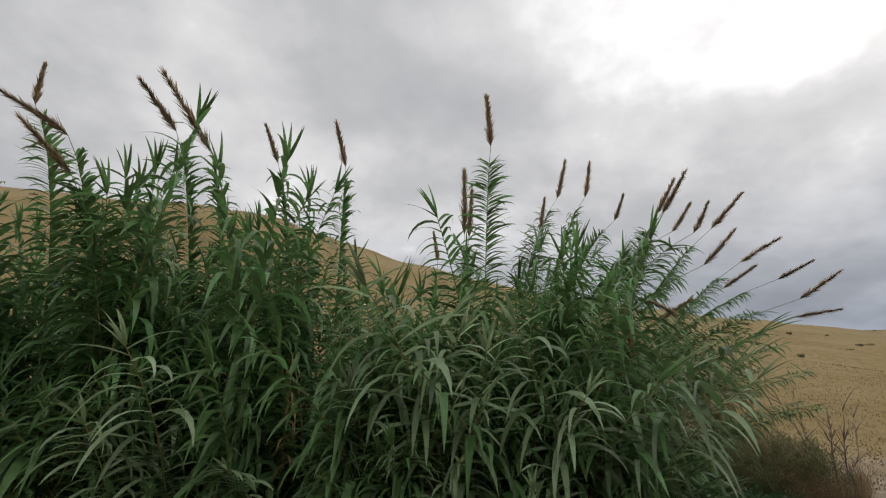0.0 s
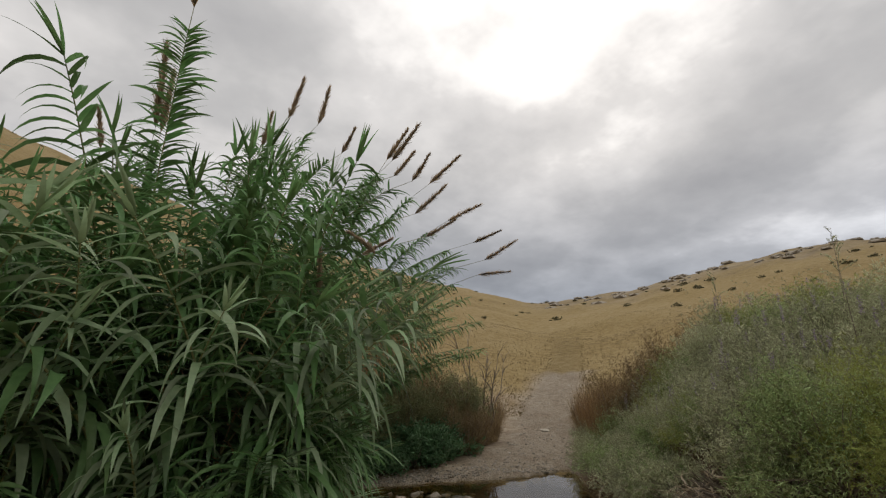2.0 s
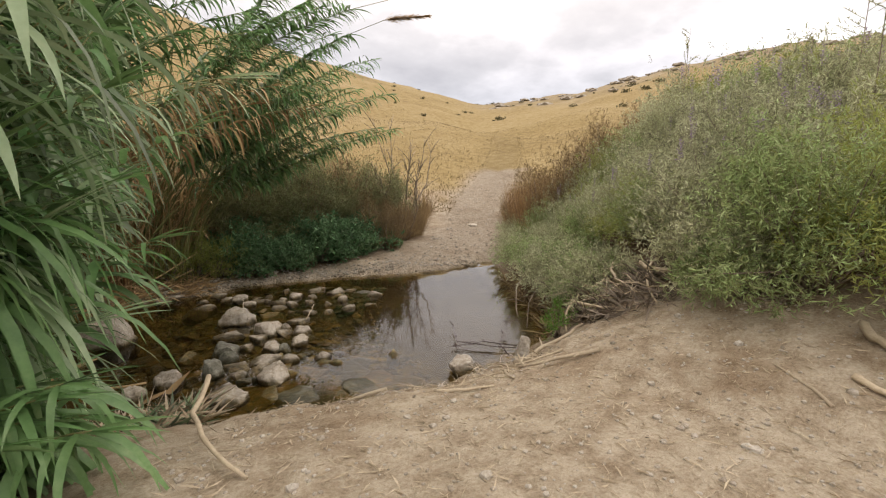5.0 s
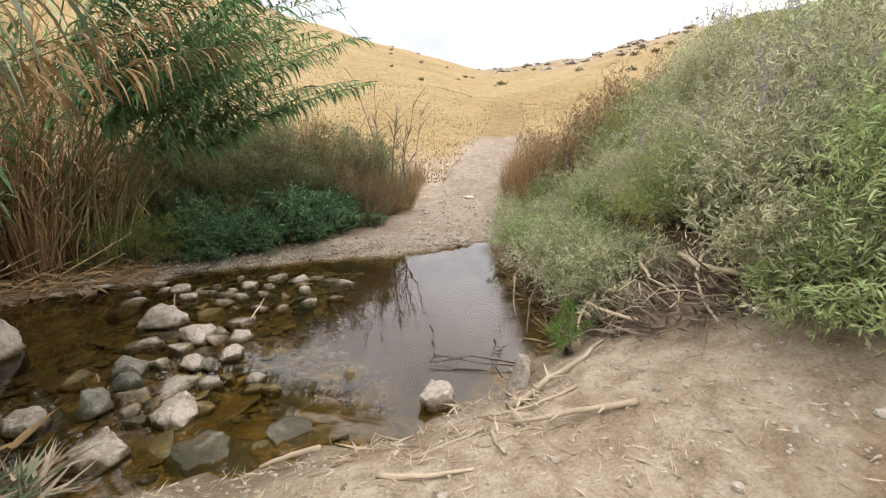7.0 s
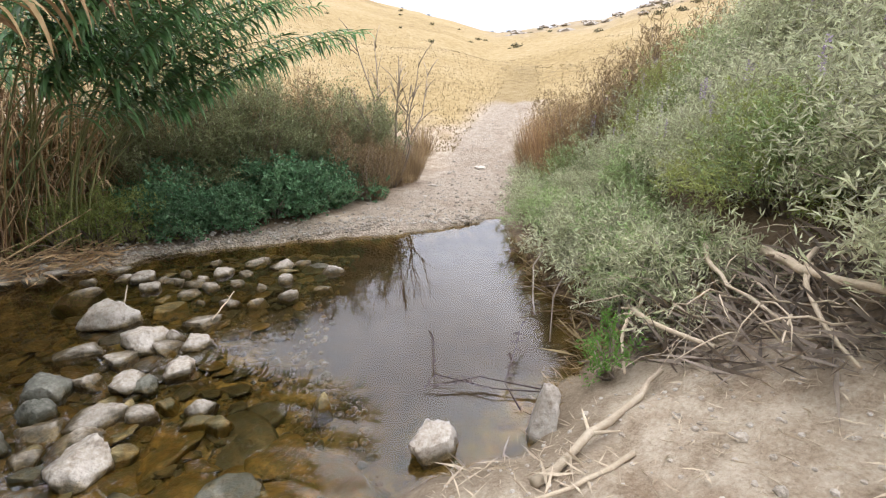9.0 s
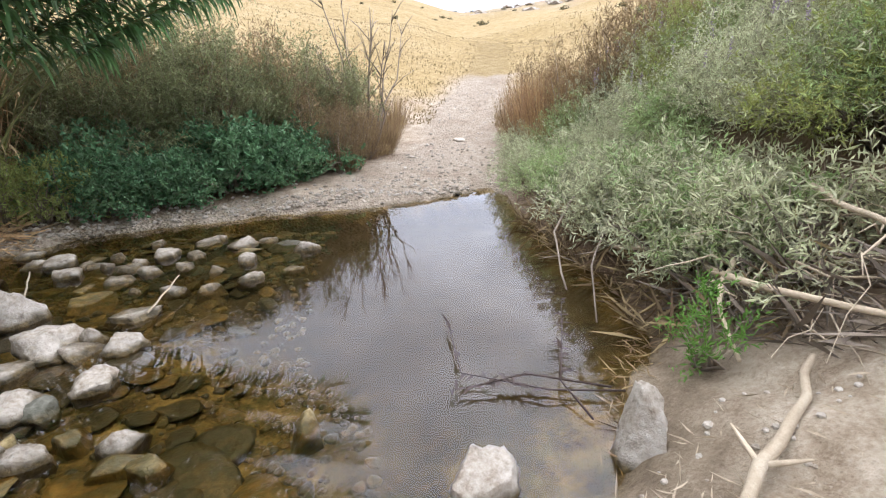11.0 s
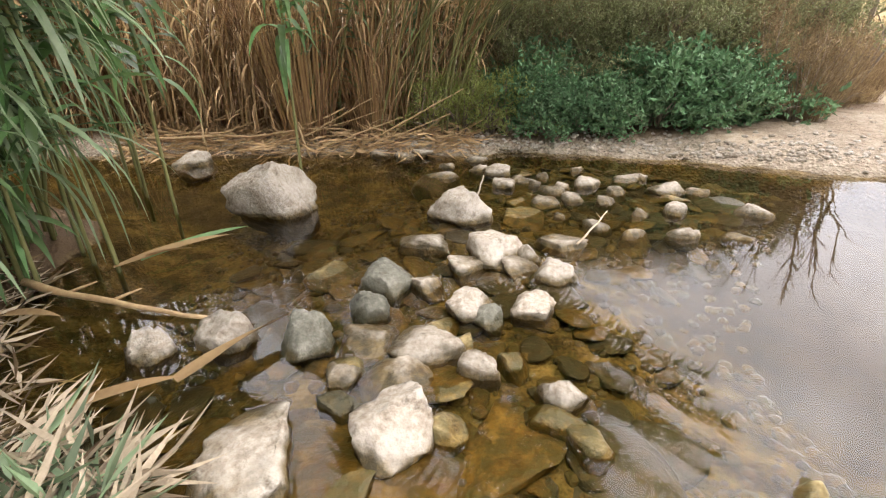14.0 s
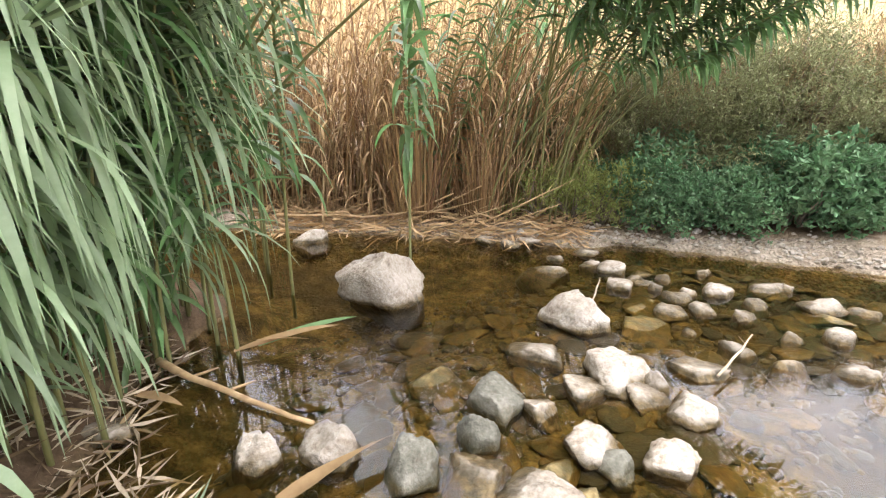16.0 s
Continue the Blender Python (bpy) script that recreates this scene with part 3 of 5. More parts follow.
def reed_parts(pts, rng, count, leaf_len, leaf_w, first=0.2, plume=None, droop=0.34, wind=WIND, r0=0.013, tip_fan=True, split=False):
    """Stem, foliage and plume of one cane whose stem follows pts."""
    stem, leaves, brush = Geo(), Geo(), Geo()
    single_leaves = []
    tube(stem, pts, [r0 * (1 - 0.72 * i / (len(pts) - 1)) for i in range(len(pts))], 6)
    a0 = rng.uniform(0, 6.28)
    for i in range(count):
        s = first + (1 - first) * (i + rng.uniform(-0.3, 0.3)) / count
        p, d = along(pts, s)
        a = a0 + (i % 2) * math.pi + rng.uniform(-0.55, 0.55)
        side = Vector((math.cos(a), math.sin(a), 0))
        up = 0.3 + 0.42 * s
        size = (0.75 + 0.35 * math.sin(s * 3.1)) * rng.uniform(0.75, 1.2)
        if plume and s > 0.93:
            continue
        if s > 0.86:
            size *= 0.8
        if split:
            leaves = Geo()
            single_leaves.append(leaves)
        blade(leaves, p, side * 0.8 + d * up, leaf_len * size, leaf_w * size, droop * rng.uniform(0.3, 1.8) * (1.15 - 0.5 * s), rng, wind * rng.uniform(0.4, 1.5), seg=6)
    if tip_fan and not plume:
        p, d = along(pts, 0.99)
        for k in range(5):
            a = rng.uniform(0, 6.28)
            blade(leaves, p, d + Vector((math.cos(a), math.sin(a), 0)) * 0.28, leaf_len * 0.6, leaf_w * 0.5, 0.07, rng, wind * 0.6)
    if plume:
        axis = [pts[-1]]
        d = (Vector(plume).normalized() * 2 + (pts[-1] - pts[-2]).normalized()).normalized()
        span = Vector(plume).length
        for k in range(8):
            d = (d * 3 + Vector(plume).normalized()).normalized()
            axis.append(axis[-1] + d * span / 8)
        tube(brush, axis, [0.006 * (1 - 0.1 * k) for k in range(9)], 4)
        for k in range(540):
            s = rng.random() ** 1.15 * 0.95
            q, e = along(axis, s)
            out = Vector((rng.gauss(0, 1), rng.gauss(0, 1), rng.gauss(0, 1))).normalized()
            ln = span * rng.uniform(0.14, 0.32) * (1 - 0.5 * s)
            blade(brush, q, e + out * rng.uniform(0.1, 0.6), ln, 0.015, 0.03, rng, Vector((0.02, -0.02, 0)), seg=2, fold=0.1)
    return stem, single_leaves or [leaves], brush


def make_reed(name, label, group, pts, rng, mats, category="reed", **kw):
    root = thing(name, label, category, group)
    stem, leaves, brush = reed_parts(pts, rng, **kw)
    part("stem", stem, mats[0], root)
    for leaf in leaves:
        part("leaf" if len(leaves) > 1 else "foliage", leaf, mats[1], root)
    if brush.v:
        part("plume", brush, M["plume"], root, "feathery brown seed plume")
    return root


GREEN = (M["reed_stem"], M["reed_leaf"])
DRY = (M["dry_stem"], M["dry_leaf"])
PALE = (M["reed_stem"], M["pale_leaf"])
DRY_TOP = (M["reed_stem"], M["dry_leaf"])
rng = random.Random(11)

tall, low_reeds, dry_reeds, hanging = [], [], [], []
for i in range(9):
    H = rng.uniform(3.3, 4.3)
    tall.append(make_reed("giant_reed", "tall green giant reed with long arching leaves", "giant reeds by the pool", reed_curve(H, rng.uniform(0.12, 0.42), rng), rng, GREEN, count=90, leaf_len=0.54, leaf_w=0.062, first=0.10, droop=0.6))
for i in range(9):
    H = rng.uniform(1.5, 2.9)
    low_reeds.append(make_reed("giant_reed", "young green giant reed with broad drooping leaves", "giant reeds by the pool", reed_curve(H, rng.uniform(0.2, 0.6), rng), rng, PALE if i % 3 == 0 else GREEN, count=50, leaf_len=0.58, leaf_w=0.068, first=0.05, droop=0.6))
for i in range(6):
    H = rng.uniform(2.2, 3.8)
    dry_reeds.append(make_reed("dry_reed", "withered tan reed cane with curled dead leaves", "dry reeds by the pool", reed_curve(H, rng.uniform(0.1, 0.45), rng), rng, DRY, count=30, leaf_len=0.5, leaf_w=0.03, first=0.03, droop=0.8, tip_fan=False))
for i in range(5):
    hanging.append(make_reed("giant_reed", "arching giant reed with leaves hanging over the water", "giant reeds by the pool", reed_curve(rng.uniform(2.6, 3.3), rng.uniform(0.42, 0.55), rng), rng, PALE, count=40, leaf_len=0.95, leaf_w=0.06, first=0.2, droop=1.1, wind=Vector((0.03, 0, 0))))


def put(src, x, y, turn, size=1.0, tilt=0.0, sink=0.03):
    """A copy of a plant on the ground at x, y."""
    z = ground_at(x, y) - sink
    m = pose(x, y, z, 0, tilt, turn) @ Matrix.Diagonal((size, size, size, 1))
    c = copy_thing(src, m)
    c.scale = (size, size, size)
    return c


def scatter(sources, places, rng, turn=(-60, 60), size=(0.85, 1.15), sink=0.03):
    for i, (x, y) in enumerate(places):
        src = sources[i % len(sources)]
        t, s = rng.uniform(*turn), rng.uniform(*size)
        if i < len(sources):
            src.matrix_basis = pose(x, y, ground_at(x, y) - sink, 0, 0, t)
        else:
            put(src, x, y, t, s, 0, sink)


def inside_poly(poly, rng, n, gap=0.0):
    pts = []
    xs, ys = [p[0] for p in poly], [p[1] for p in poly]
    tries = 0
    while len(pts) < n and tries < n * 200:
        tries += 1
        x, y = rng.uniform(min(xs), max(xs)), rng.uniform(min(ys), max(ys))
        odd = False
        for i in range(len(poly)):
            a, b = poly[i], poly[(i + 1) % len(poly)]
            if (a[1] > y) != (b[1] > y) and x < (b[0] - a[0]) * (y - a[1]) / (b[1] - a[1]) + a[0]:
                odd = not odd
        if odd and all((x - p[0]) ** 2 + (y - p[1]) ** 2 > gap * gap for p in pts):
            pts.append((x, y))
    return pts


NEAR_STAND = [(-7.5, 4.9), (-3, 4.9), (0, 5.0), (1.7, 5.1), (1.95, 5.8), (1.55, 6.8), (1.2, 7.8), (0.4, 8.6), (-7.5, 8.8)]
FRONT = [(-7.5, 4.5), (-3, 4.6), (0, 4.75), (1.9, 4.85), (2.1, 5.6), (1.0, 5.6), (-7.5, 5.5)]
EDGE = [(1.4, 5.5), (2.1, 5.5), (1.9, 6.6), (1.6, 7.8), (0.9, 8.5), (0.6, 8.0), (1.2, 6.8)]
FAR_STAND = [(-6, 10.8), (1.0, 11.0), (3.4, 11.4), (4.2, 12.2), (3.0, 13.5), (-6, 13.5)]
def join_copies(sources, places, rng, turn, size, name, label):
    """The deep part of a stand, where single canes cannot be told apart: one mesh for each material."""
    gathered = {}
    for i, (x, y) in enumerate(places):
        src = sources[i % len(sources)]
        s = rng.uniform(*size)
        m = np.array(pose(x, y, ground_at(x, y) - 0.03, 0, 0, rng.uniform(*turn)))
        for ch in src.children:
            me = ch.data
            co = np.empty(len(me.vertices) * 3)
            me.vertices.foreach_get("co", co)
            co = co.reshape(-1, 3) * s @ m[:3, :3].T + m[:3, 3]
            tri = [p.vertices[:] for p in me.polygons]
            gathered.setdefault(me.materials[0].name, []).append((co, tri))
    root = tagged(new(name), label, "reeds", kind="stuff")
    for key, chunks in gathered.items():
        vs, fs, n = [], [], 0
        for co, tri in chunks:
            vs.append(co)
            fs.extend([tuple(k + n for k in q) for q in tri])
            n += len(co)
        me = bpy.data.meshes.new("canes")
        me.from_pydata(np.concatenate(vs).tolist(), [], fs)
        me.materials.append(bpy.data.materials[key])
        me.polygons.foreach_set("use_smooth", [True] * len(me.polygons))
        tagged(part("canes" if "stem" in key else "foliage", me, None, root), kind="stuff")
    return root


stand = inside_poly(NEAR_STAND, rng, 190, 0.16)
front_row = [p for p in stand if p[1] < 6.1 and p[0] > -4.5][:9]
scatter(tall, front_row, rng, (-135, -15), (0.85, 1.0))
rest = [p for p in stand if p not in front_row]
hollow = [p for p in rest if -1.6 < p[0] < 0.4]
join_copies(tall, hollow, rng, (-135, -15), (0.85, 1.05), "reed_stand", "dense stand of green giant reeds")
join_copies(tall, [p for p in rest if p[0] >= 0.4], rng, (-135, -15), (0.98, 1.24), "reed_stand", "dense stand of tall green giant reeds")
join_copies(tall, [p for p in rest if p[0] <= -1.6], rng, (-135, -15), (1.08, 1.34), "reed_stand", "dense stand of the tallest green giant reeds")
join_copies(tall, inside_poly(FAR_STAND, rng, 14, 0.3), rng, (-100, -10), (0.85, 1.1), "reed_stand", "stand of green giant reeds behind the pool")
scatter(low_reeds, inside_poly(FRONT, rng, 32, 0.25) + inside_poly(EDGE, rng, 20, 0.12), rng, (-140, 0), (0.8, 1.25))
join_copies(low_reeds, inside_poly(FRONT, rng, 60, 0.12), rng, (-140, 0), (0.8, 1.25), "young_reeds", "young green giant reeds crowding the edge of the stand")
scatter(hanging, [(1.0, 5.2), (1.3, 5.5), (0.9, 5.9), (1.35, 5.9), (1.1, 6.3), (0.8, 6.7), (1.2, 6.8), (0.9, 7.2), (0.7, 7.7), (1.45, 6.3), (1.5, 5.2), (0.4, 8.1), (1.1, 7.5)], rng, (-40, 15), (0.95, 1.1))
scatter(dry_reeds, inside_poly([(-5, 10.7), (1, 10.8), (3.6, 11.1), (4.6, 11.8), (3.6, 12.8), (-5, 12.4)], rng, 130, 0.12), rng, (-60, 60), (0.8, 1.15))


def thicket(poly, count, tall_z, seed, lean, name, label, mats, spread=0.35, leaf=0.35):
    """A tangle of thin dead stalks and strips of dead leaf, too many to count."""
    r = random.Random(seed)
    g = Geo()
    for x, y in inside_poly(poly, r, count):
        z = ground_at(x, y) - 0.02
        h = tall_z * r.uniform(0.35, 1.1)
        dx, dy = lean * h + r.gauss(0, spread) * h * 0.5, r.gauss(0, spread) * h * 0.5
        tube(g, [(x, y, z), (x + dx * 0.3, y + dy * 0.3, z + h * 0.5), (x + dx, y + dy, z + h)], [0.008, 0.007, 0.004], 4)
        for k in range(3):
            s = r.uniform(0.1, 1.0)
            blade(g, (x + dx * s * s, y + dy * s * s, z + h * s), (r.gauss(0, 1), r.gauss(0, 1), 0.3), leaf * r.uniform(0.6, 1.5), 0.022, 0.7, r, seg=4)
    return single(name, g, mats, label, "reeds", kind="stuff")


thicket([(-5, 10.75), (1, 10.85), (3.4, 11.0), (4.3, 11.5), (4.4, 12.6), (-5, 12.6)], 900, 2.3, 31, 0.12, "dead_reeds", "dense tan thicket of dead reed stalks", M["dry_stem"])
thicket([(-4, 11.0), (1, 11.05), (3.2, 11.2), (4.3, 11.8), (4.2, 12.8), (-4, 12.8)], 1000, 3.3, 33, 0.14, "dead_reeds", "tall rust-brown thicket of withered reeds", M["rust_stem"], 0.22, 0.6)
thicket([(-6, 5.0), (1.4, 5.2), (1.7, 6.4), (1.3, 7.8), (0.3, 8.6), (-6, 8.6)], 420, 1.6, 32, 0.1, "dead_reeds", "brown dead stalks at the foot of the reeds", M["brown_blade"])


def tip_reed(tip, lean_x, lean_y, rng, plume=None, label="tall flowering giant reed with a feathery brown plume", dense=9, leaf_len=0.7, leaf_w=0.055, droop=0.46, wind=WIND, mats=GREEN, split=False, first=0.25):
    """A cane whose stem ends at tip and carries the plume, if any, from there on."""
    bx, by = tip[0] - lean_x, tip[1] - lean_y
    bz = ground_at(bx, by) - 0.03
    top = Vector(tip) - Vector((bx, by, bz))
    pts = []
    for i in range(13):
        s = i / 12
        pts.append(Vector((top.x * s ** 1.8, top.y * s ** 1.8, top.z * (1 - (1 - s) ** 1.25))))
    root = make_reed("giant_reed", label, "giant reeds by the pool", pts, rng, mats, count=int(dense * top.length), leaf_len=leaf_len, leaf_w=leaf_w, first=first, droop=droop, wind=wind, plume=plume, r0=0.014, split=split)
    root.location = (bx, by, bz)
    return root


# foot and tip of each plume
LEFT_PLUMES = [((-2.94, 7.05, 6.89), (-3.09, 6.64, 7.41)), ((-1.69, 6.88, 6.72), (-1.83, 6.45, 7.31)), ((0.70, 5.71, 6.35), (0.61, 5.29, 6.92)), ((0.42, 8.18, 5.99), (0.39, 7.61, 7.05)), ((0.50, 8.1, 5.9), (0.55, 7.7, 6.7)), ((-0.09, 7.52, 5.21), (-0.18, 7.33, 5.67)), ((-3.99, 5.74, 6.64), (-4.31, 5.15, 7.08)), ((-3.55, 5.96, 6.43), (-3.97, 5.11, 7.16)), ((-4.38, 4.50, 5.70), (-4.81, 3.91, 5.85)), ((-4.44, 4.77, 5.33), (-4.74, 4.20, 5.73)), ((-5.08, 4.66, 6.27), (-4.90, 4.47, 6.71))]
RIGHT_PLUMES = [((2.43, 8.71, 7.05), (2.54, 8.30, 7.72)), ((2.89, 8.30, 6.86), (2.91, 7.95, 7.47)), ((4.44, 8.37, 6.54), (4.76, 7.83, 7.21)), ((4.17, 6.98, 5.52), (4.30, 6.69, 5.96)), ((4.95, 7.73, 5.92), (5.32, 7.24, 6.40)), ((4.30, 7.13, 5.00), (4.65, 6.72, 5.48)), ((5.76, 8.35, 5.48), (6.27, 7.86, 5.78)), ((4.32, 6.78, 4.51), (4.67, 6.45, 4.78))]
FAR_PLUMES = [((6.95, 9.09, 5.36), (7.43, 8.61, 5.63)), ((6.68, 8.32, 4.74), (7.14, 7.81, 5.15)), ((6.49, 8.33, 4.39), (7.02, 7.88, 4.42)), ((3.90, 7.14, 5.61), (4.10, 6.84, 6.01)), ((3.11, 7.54, 6.00), (3.21, 7.30, 6.40)), ((4.3, 8.3, 6.5), (4.55, 7.9, 7.05)), ((2.0, 8.6, 6.3), (2.05, 8.3, 6.85)), ((3.0, 6.2, 3.9), (3.3, 5.9, 4.1))]
for foot, tip in LEFT_PLUMES:
    tip_reed(foot, -0.5 if foot[0] < -2.9 else 0.15, -0.9, rng, Vector(tip) - Vector(foot), dense=30, leaf_len=0.4, leaf_w=0.055, droop=0.35, first=0.45)
for foot, tip in RIGHT_PLUMES + FAR_PLUMES:
    if foot[0] > 3.6 and foot[1] > 7.6:
        tip_reed(foot, foot[0] - rng.uniform(2.2, 4.2), foot[1] - rng.uniform(11.1, 12.0), rng, Vector(tip) - Vector(foot), dense=34, leaf_len=0.42, leaf_w=0.048, droop=0.5, first=0.68)
    else:
        tip_reed(foot, foot[0] - rng.uniform(0.6, 1.6), -0.7, rng, Vector(tip) - Vector(foot), dense=34, leaf_len=0.48, leaf_w=0.052, droop=0.45, first=0.4)

INNER_PLUMES = [((2.28, 5.62, 3.26), (2.16, 5.52, 3.8)), ((3.0, 5.75, 3.82), (2.54, 5.65, 3.94)), ((1.69, 6.4, 3.72), (1.39, 6.3, 4.22))]
for foot, tip in INNER_PLUMES:
    tip_reed(foot, 0.9, -0.5, rng, Vector(tip) - Vector(foot), dense=20, leaf_len=0.5, leaf_w=0.06, droop=0.6)
for x, y, z in ((4.5, 7.6, 3.1), (4.1, 7.2, 2.8), (3.7, 6.6, 2.9), (5.2, 8.2, 3.0)):
    tip_reed((x, y, z), x - 1.5, y - 7.9, rng, None, "withered yellow reed hanging from the stand", 10, 0.5, 0.04, 0.9, WIND, DRY_TOP, first=0.7)

# the leafy face of the stand, sloping back from the bank
FACE = random.Random(47)


def face_tip(x, z):
    """Where the outermost leaves stand at height z."""
    y = float(np.interp(z, (1.2, 2.2, 3.1, 3.6, 4.8, 5.4), (3.9, 4.15, 5.5, 5.9, 7.2, 8.0)))
    return (x, y + 0.72 * max(0.0, x - 1.3), z)


for i in range(96):
    x = FACE.uniform(-5.5, 3.3)
    z = 1.65 + (3.3 if x < -1.5 or x > 0.6 else 2.8) * FACE.random() ** 1.4
    tip = face_tip(x, z)
    tip_reed(tip, FACE.uniform(-0.4, 0.5) + 0.35 * max(0.0, x - 0.6), FACE.uniform(-1.2, -0.4), FACE, None, "leafy giant reed bowing out of the stand", 36, 0.48, 0.06, 0.5, WIND, PALE if i % 5 == 2 else GREEN)
for i in range(38):
    x = FACE.uniform(3.6, 7.5)
    y = 6.6 + 0.7 * (x - 3.5) + FACE.uniform(0.0, 1.6)
    foot_x, foot_y = (FACE.uniform(2.4, 4.2), FACE.uniform(11.0, 12.0)) if x > 4.4 else (FACE.uniform(1.0, 1.7), FACE.uniform(7.0, 8.2))
    tip_reed((x, y, FACE.uniform(3.7 if x < 4.4 else 2.9, 5.0) - 0.12 * (x - 3.5)), x - foot_x, y - foot_y, FACE, None, "long leafy giant reed arching over the pool", 24, 0.4, 0.046, 0.6, Vector((0.03, -0.03, 0)), first=0.56 if x > 4.4 else 0.5)
for i in range(18):
    tip_reed((FACE.uniform(1.2, 3.5), FACE.uniform(5.6, 8.0), FACE.uniform(2.6, 4.8)), FACE.uniform(0.9, 1.9), FACE.uniform(-0.9, 0.3), FACE, None, "long leafy giant reed arching over the bank", 20, 0.56, 0.066, 0.6)
STILL = Vector((0.03, -0.03, 0))
for i in range(30):
    tip_reed((rng.uniform(2.15, 2.8), rng.uniform(5.8, 7.8), rng.uniform(1.6, 3.4)), rng.uniform(0.7, 1.2), rng.uniform(-0.4, 0.3), rng, None, "giant reed with long pale leaves hanging over the water", 25, 0.78, 0.04, 1.2, STILL, DRY_TOP if i % 9 == 4 else PALE, True)
for i in range(12):
    tip_reed((rng.uniform(1.85, 2.45), rng.uniform(4.6, 5.25), rng.uniform(1.1, 2.3)), rng.uniform(0.5, 0.9), rng.uniform(-0.5, -0.1), rng, None, "giant reed with long leaves hanging to the ground", 22, 0.95, 0.055, 1.1, STILL, PALE if i % 3 == 0 else GREEN, True)
LOW = random.Random(83)
for i in range(18):
    tip_reed((LOW.uniform(1.7, 2.5), LOW.uniform(4.25, 4.8), LOW.uniform(0.9, 1.3)), LOW.uniform(0.3, 0.6), LOW.uniform(-0.6, -0.3), LOW, None, "low giant reed with broad leaves drooping to the ground", 30, 0.62, 0.055, 1.0, STILL, GREEN, True)
for tip in ((3.75, 6.5, 2.9), (3.5, 6.0, 2.8)):
    tip_reed(tip, 2.6, -0.3, rng, None, "giant reed with long pale leaves hanging over the water", 12, 0.9, 0.055, 0.9, STILL, PALE)

# ---- stones in the pool ----
def stone_geo(seed, sx, sy, sz, sub=3, sharp=0.0):
    """A weathered boulder: a ball cut by flat faces and roughened."""
    bm = bmesh.new()
    bmesh.ops.create_icosphere(bm, subdivisions=sub, radius=1.0)
    r = random.Random(seed)
    cuts = []
    for i in range(9):
        n = Vector((r.gauss(0, 1), r.gauss(0, 1), r.gauss(0, 0.9))).normalized()
        cuts.append((n, r.uniform(0.5, 0.85) - sharp))
    cuts.append((Vector((r.gauss(0, 0.25), r.gauss(0, 0.25), 1)).normalized(), r.uniform(0.55, 0.8)))
    off = Vector((r.uniform(-50, 50), r.uniform(-50, 50), r.uniform(-50, 50)))
    for v in bm.verts:
        p = v.co * (1 + 0.22 * noise.noise(v.co * 1.1 + off))
        for n, h in cuts:
            over = p.dot(n) - h
            if over > 0:
                p = p - n * over * 0.97
        rough = noise.noise(p * 2.6 + off) * 0.09 + noise.noise(p * 7.0 + off) * 0.06 - abs(noise.noise(p * 3.6 - off)) * 0.13 + noise.noise(p * 15 + off) * 0.03
        p = p * (1 + rough) + noise.noise_vector(p * 9 + off) * 0.022
        v.co = Vector((p.x * sx, p.y * sy, p.z * sz)) * 1.3
    g = Geo()
    g.v = [v.co.copy() for v in bm.verts]
    g.f = [tuple(v.index for v in f.verts) for f in bm.faces]
    bm.free()
    return g


stone_seed = [100]


def put_stone(x, y, w, h, material, label, group, sub=3, base=None):
    """A stone w across whose top stands h above the water, resting on the bed."""
    stone_seed[0] += 1
    bed_z = min(ground_at(x, y), 0.0) if base is None else base
    h = h * 0.75
    tall_z = h - bed_z + 0.04
    r = random.Random(stone_seed[0] * 7)
    g = stone_geo(stone_seed[0], w * 0.54, w * r.uniform(0.42, 0.54), tall_z * 0.62, sub)
    ob = single("rock", g, M[material], label, "rock", group)
    ob.matrix_world = pose(x, y, bed_z - 0.04 + tall_z * 0.5, r.uniform(-8, 8), r.uniform(-8, 8), r.uniform(-30, 30))
    return ob


BIG_STONES = [(4.13, 8.63, 0.4, 0.25), (4.36, 7.95, 0.32, 0.15), (4.82, 8.14, 0.35, 0.06), (3.92, 8.1, 0.28, 0.04), (4.19, 7.32, 0.26, 0.09), (4.49, 7.74, 0.2, 0.06), (4.55, 7.88, 0.14, 0.11), (4.69, 7.69, 0.23, 0.07), (4.52, 7.26, 0.18, 0.1), (3.71, 7.0, 0.28, 0.04), (3.98, 6.93, 0.27, 0.09), (3.87, 6.76, 0.24, 0.04), (3.94, 6.46, 0.25, 0.17), (3.44, 6.34, 0.37, 0.09), (3.07, 6.98, 0.21, 0.11), (4.22, 6.8, 0.14, 0.08), (4.56, 6.68, 0.17, 0.05), (3.96, 7.5, 0.15, 0.07), (4.18, 7.76, 0.24, 0.06), (3.65, 6.76, 0.14, 0.04), (1.26, 7.61, 0.24, 0.14), (1.98, 6.87, 0.19, 0.06), (2.77, 6.89, 0.16, 0.08)]
DARK_STONES = [(3.75, 7.53, 0.31, 0.13), (3.46, 6.95, 0.19, 0.16), (3.69, 7.21, 0.17, 0.1), (4.3, 7.19, 0.16, 0.05), (3.82, 6.57, 0.14, 0.04), (3.69, 6.59, 0.15, 0.04)]
OCHRE_STONES = [(4.04, 7.11, 0.2, 0.08), (4.08, 6.48, 0.15, 0.13), (4.15, 6.97, 0.15, 0.08), (4.38, 6.89, 0.14, 0.04), (3.66, 6.8, 0.14, 0.04), (3.38, 7.67, 0.26, 0.04), (4.54, 6.55, 0.21, 0.04), (4.61, 6.45, 0.16, 0.04)]
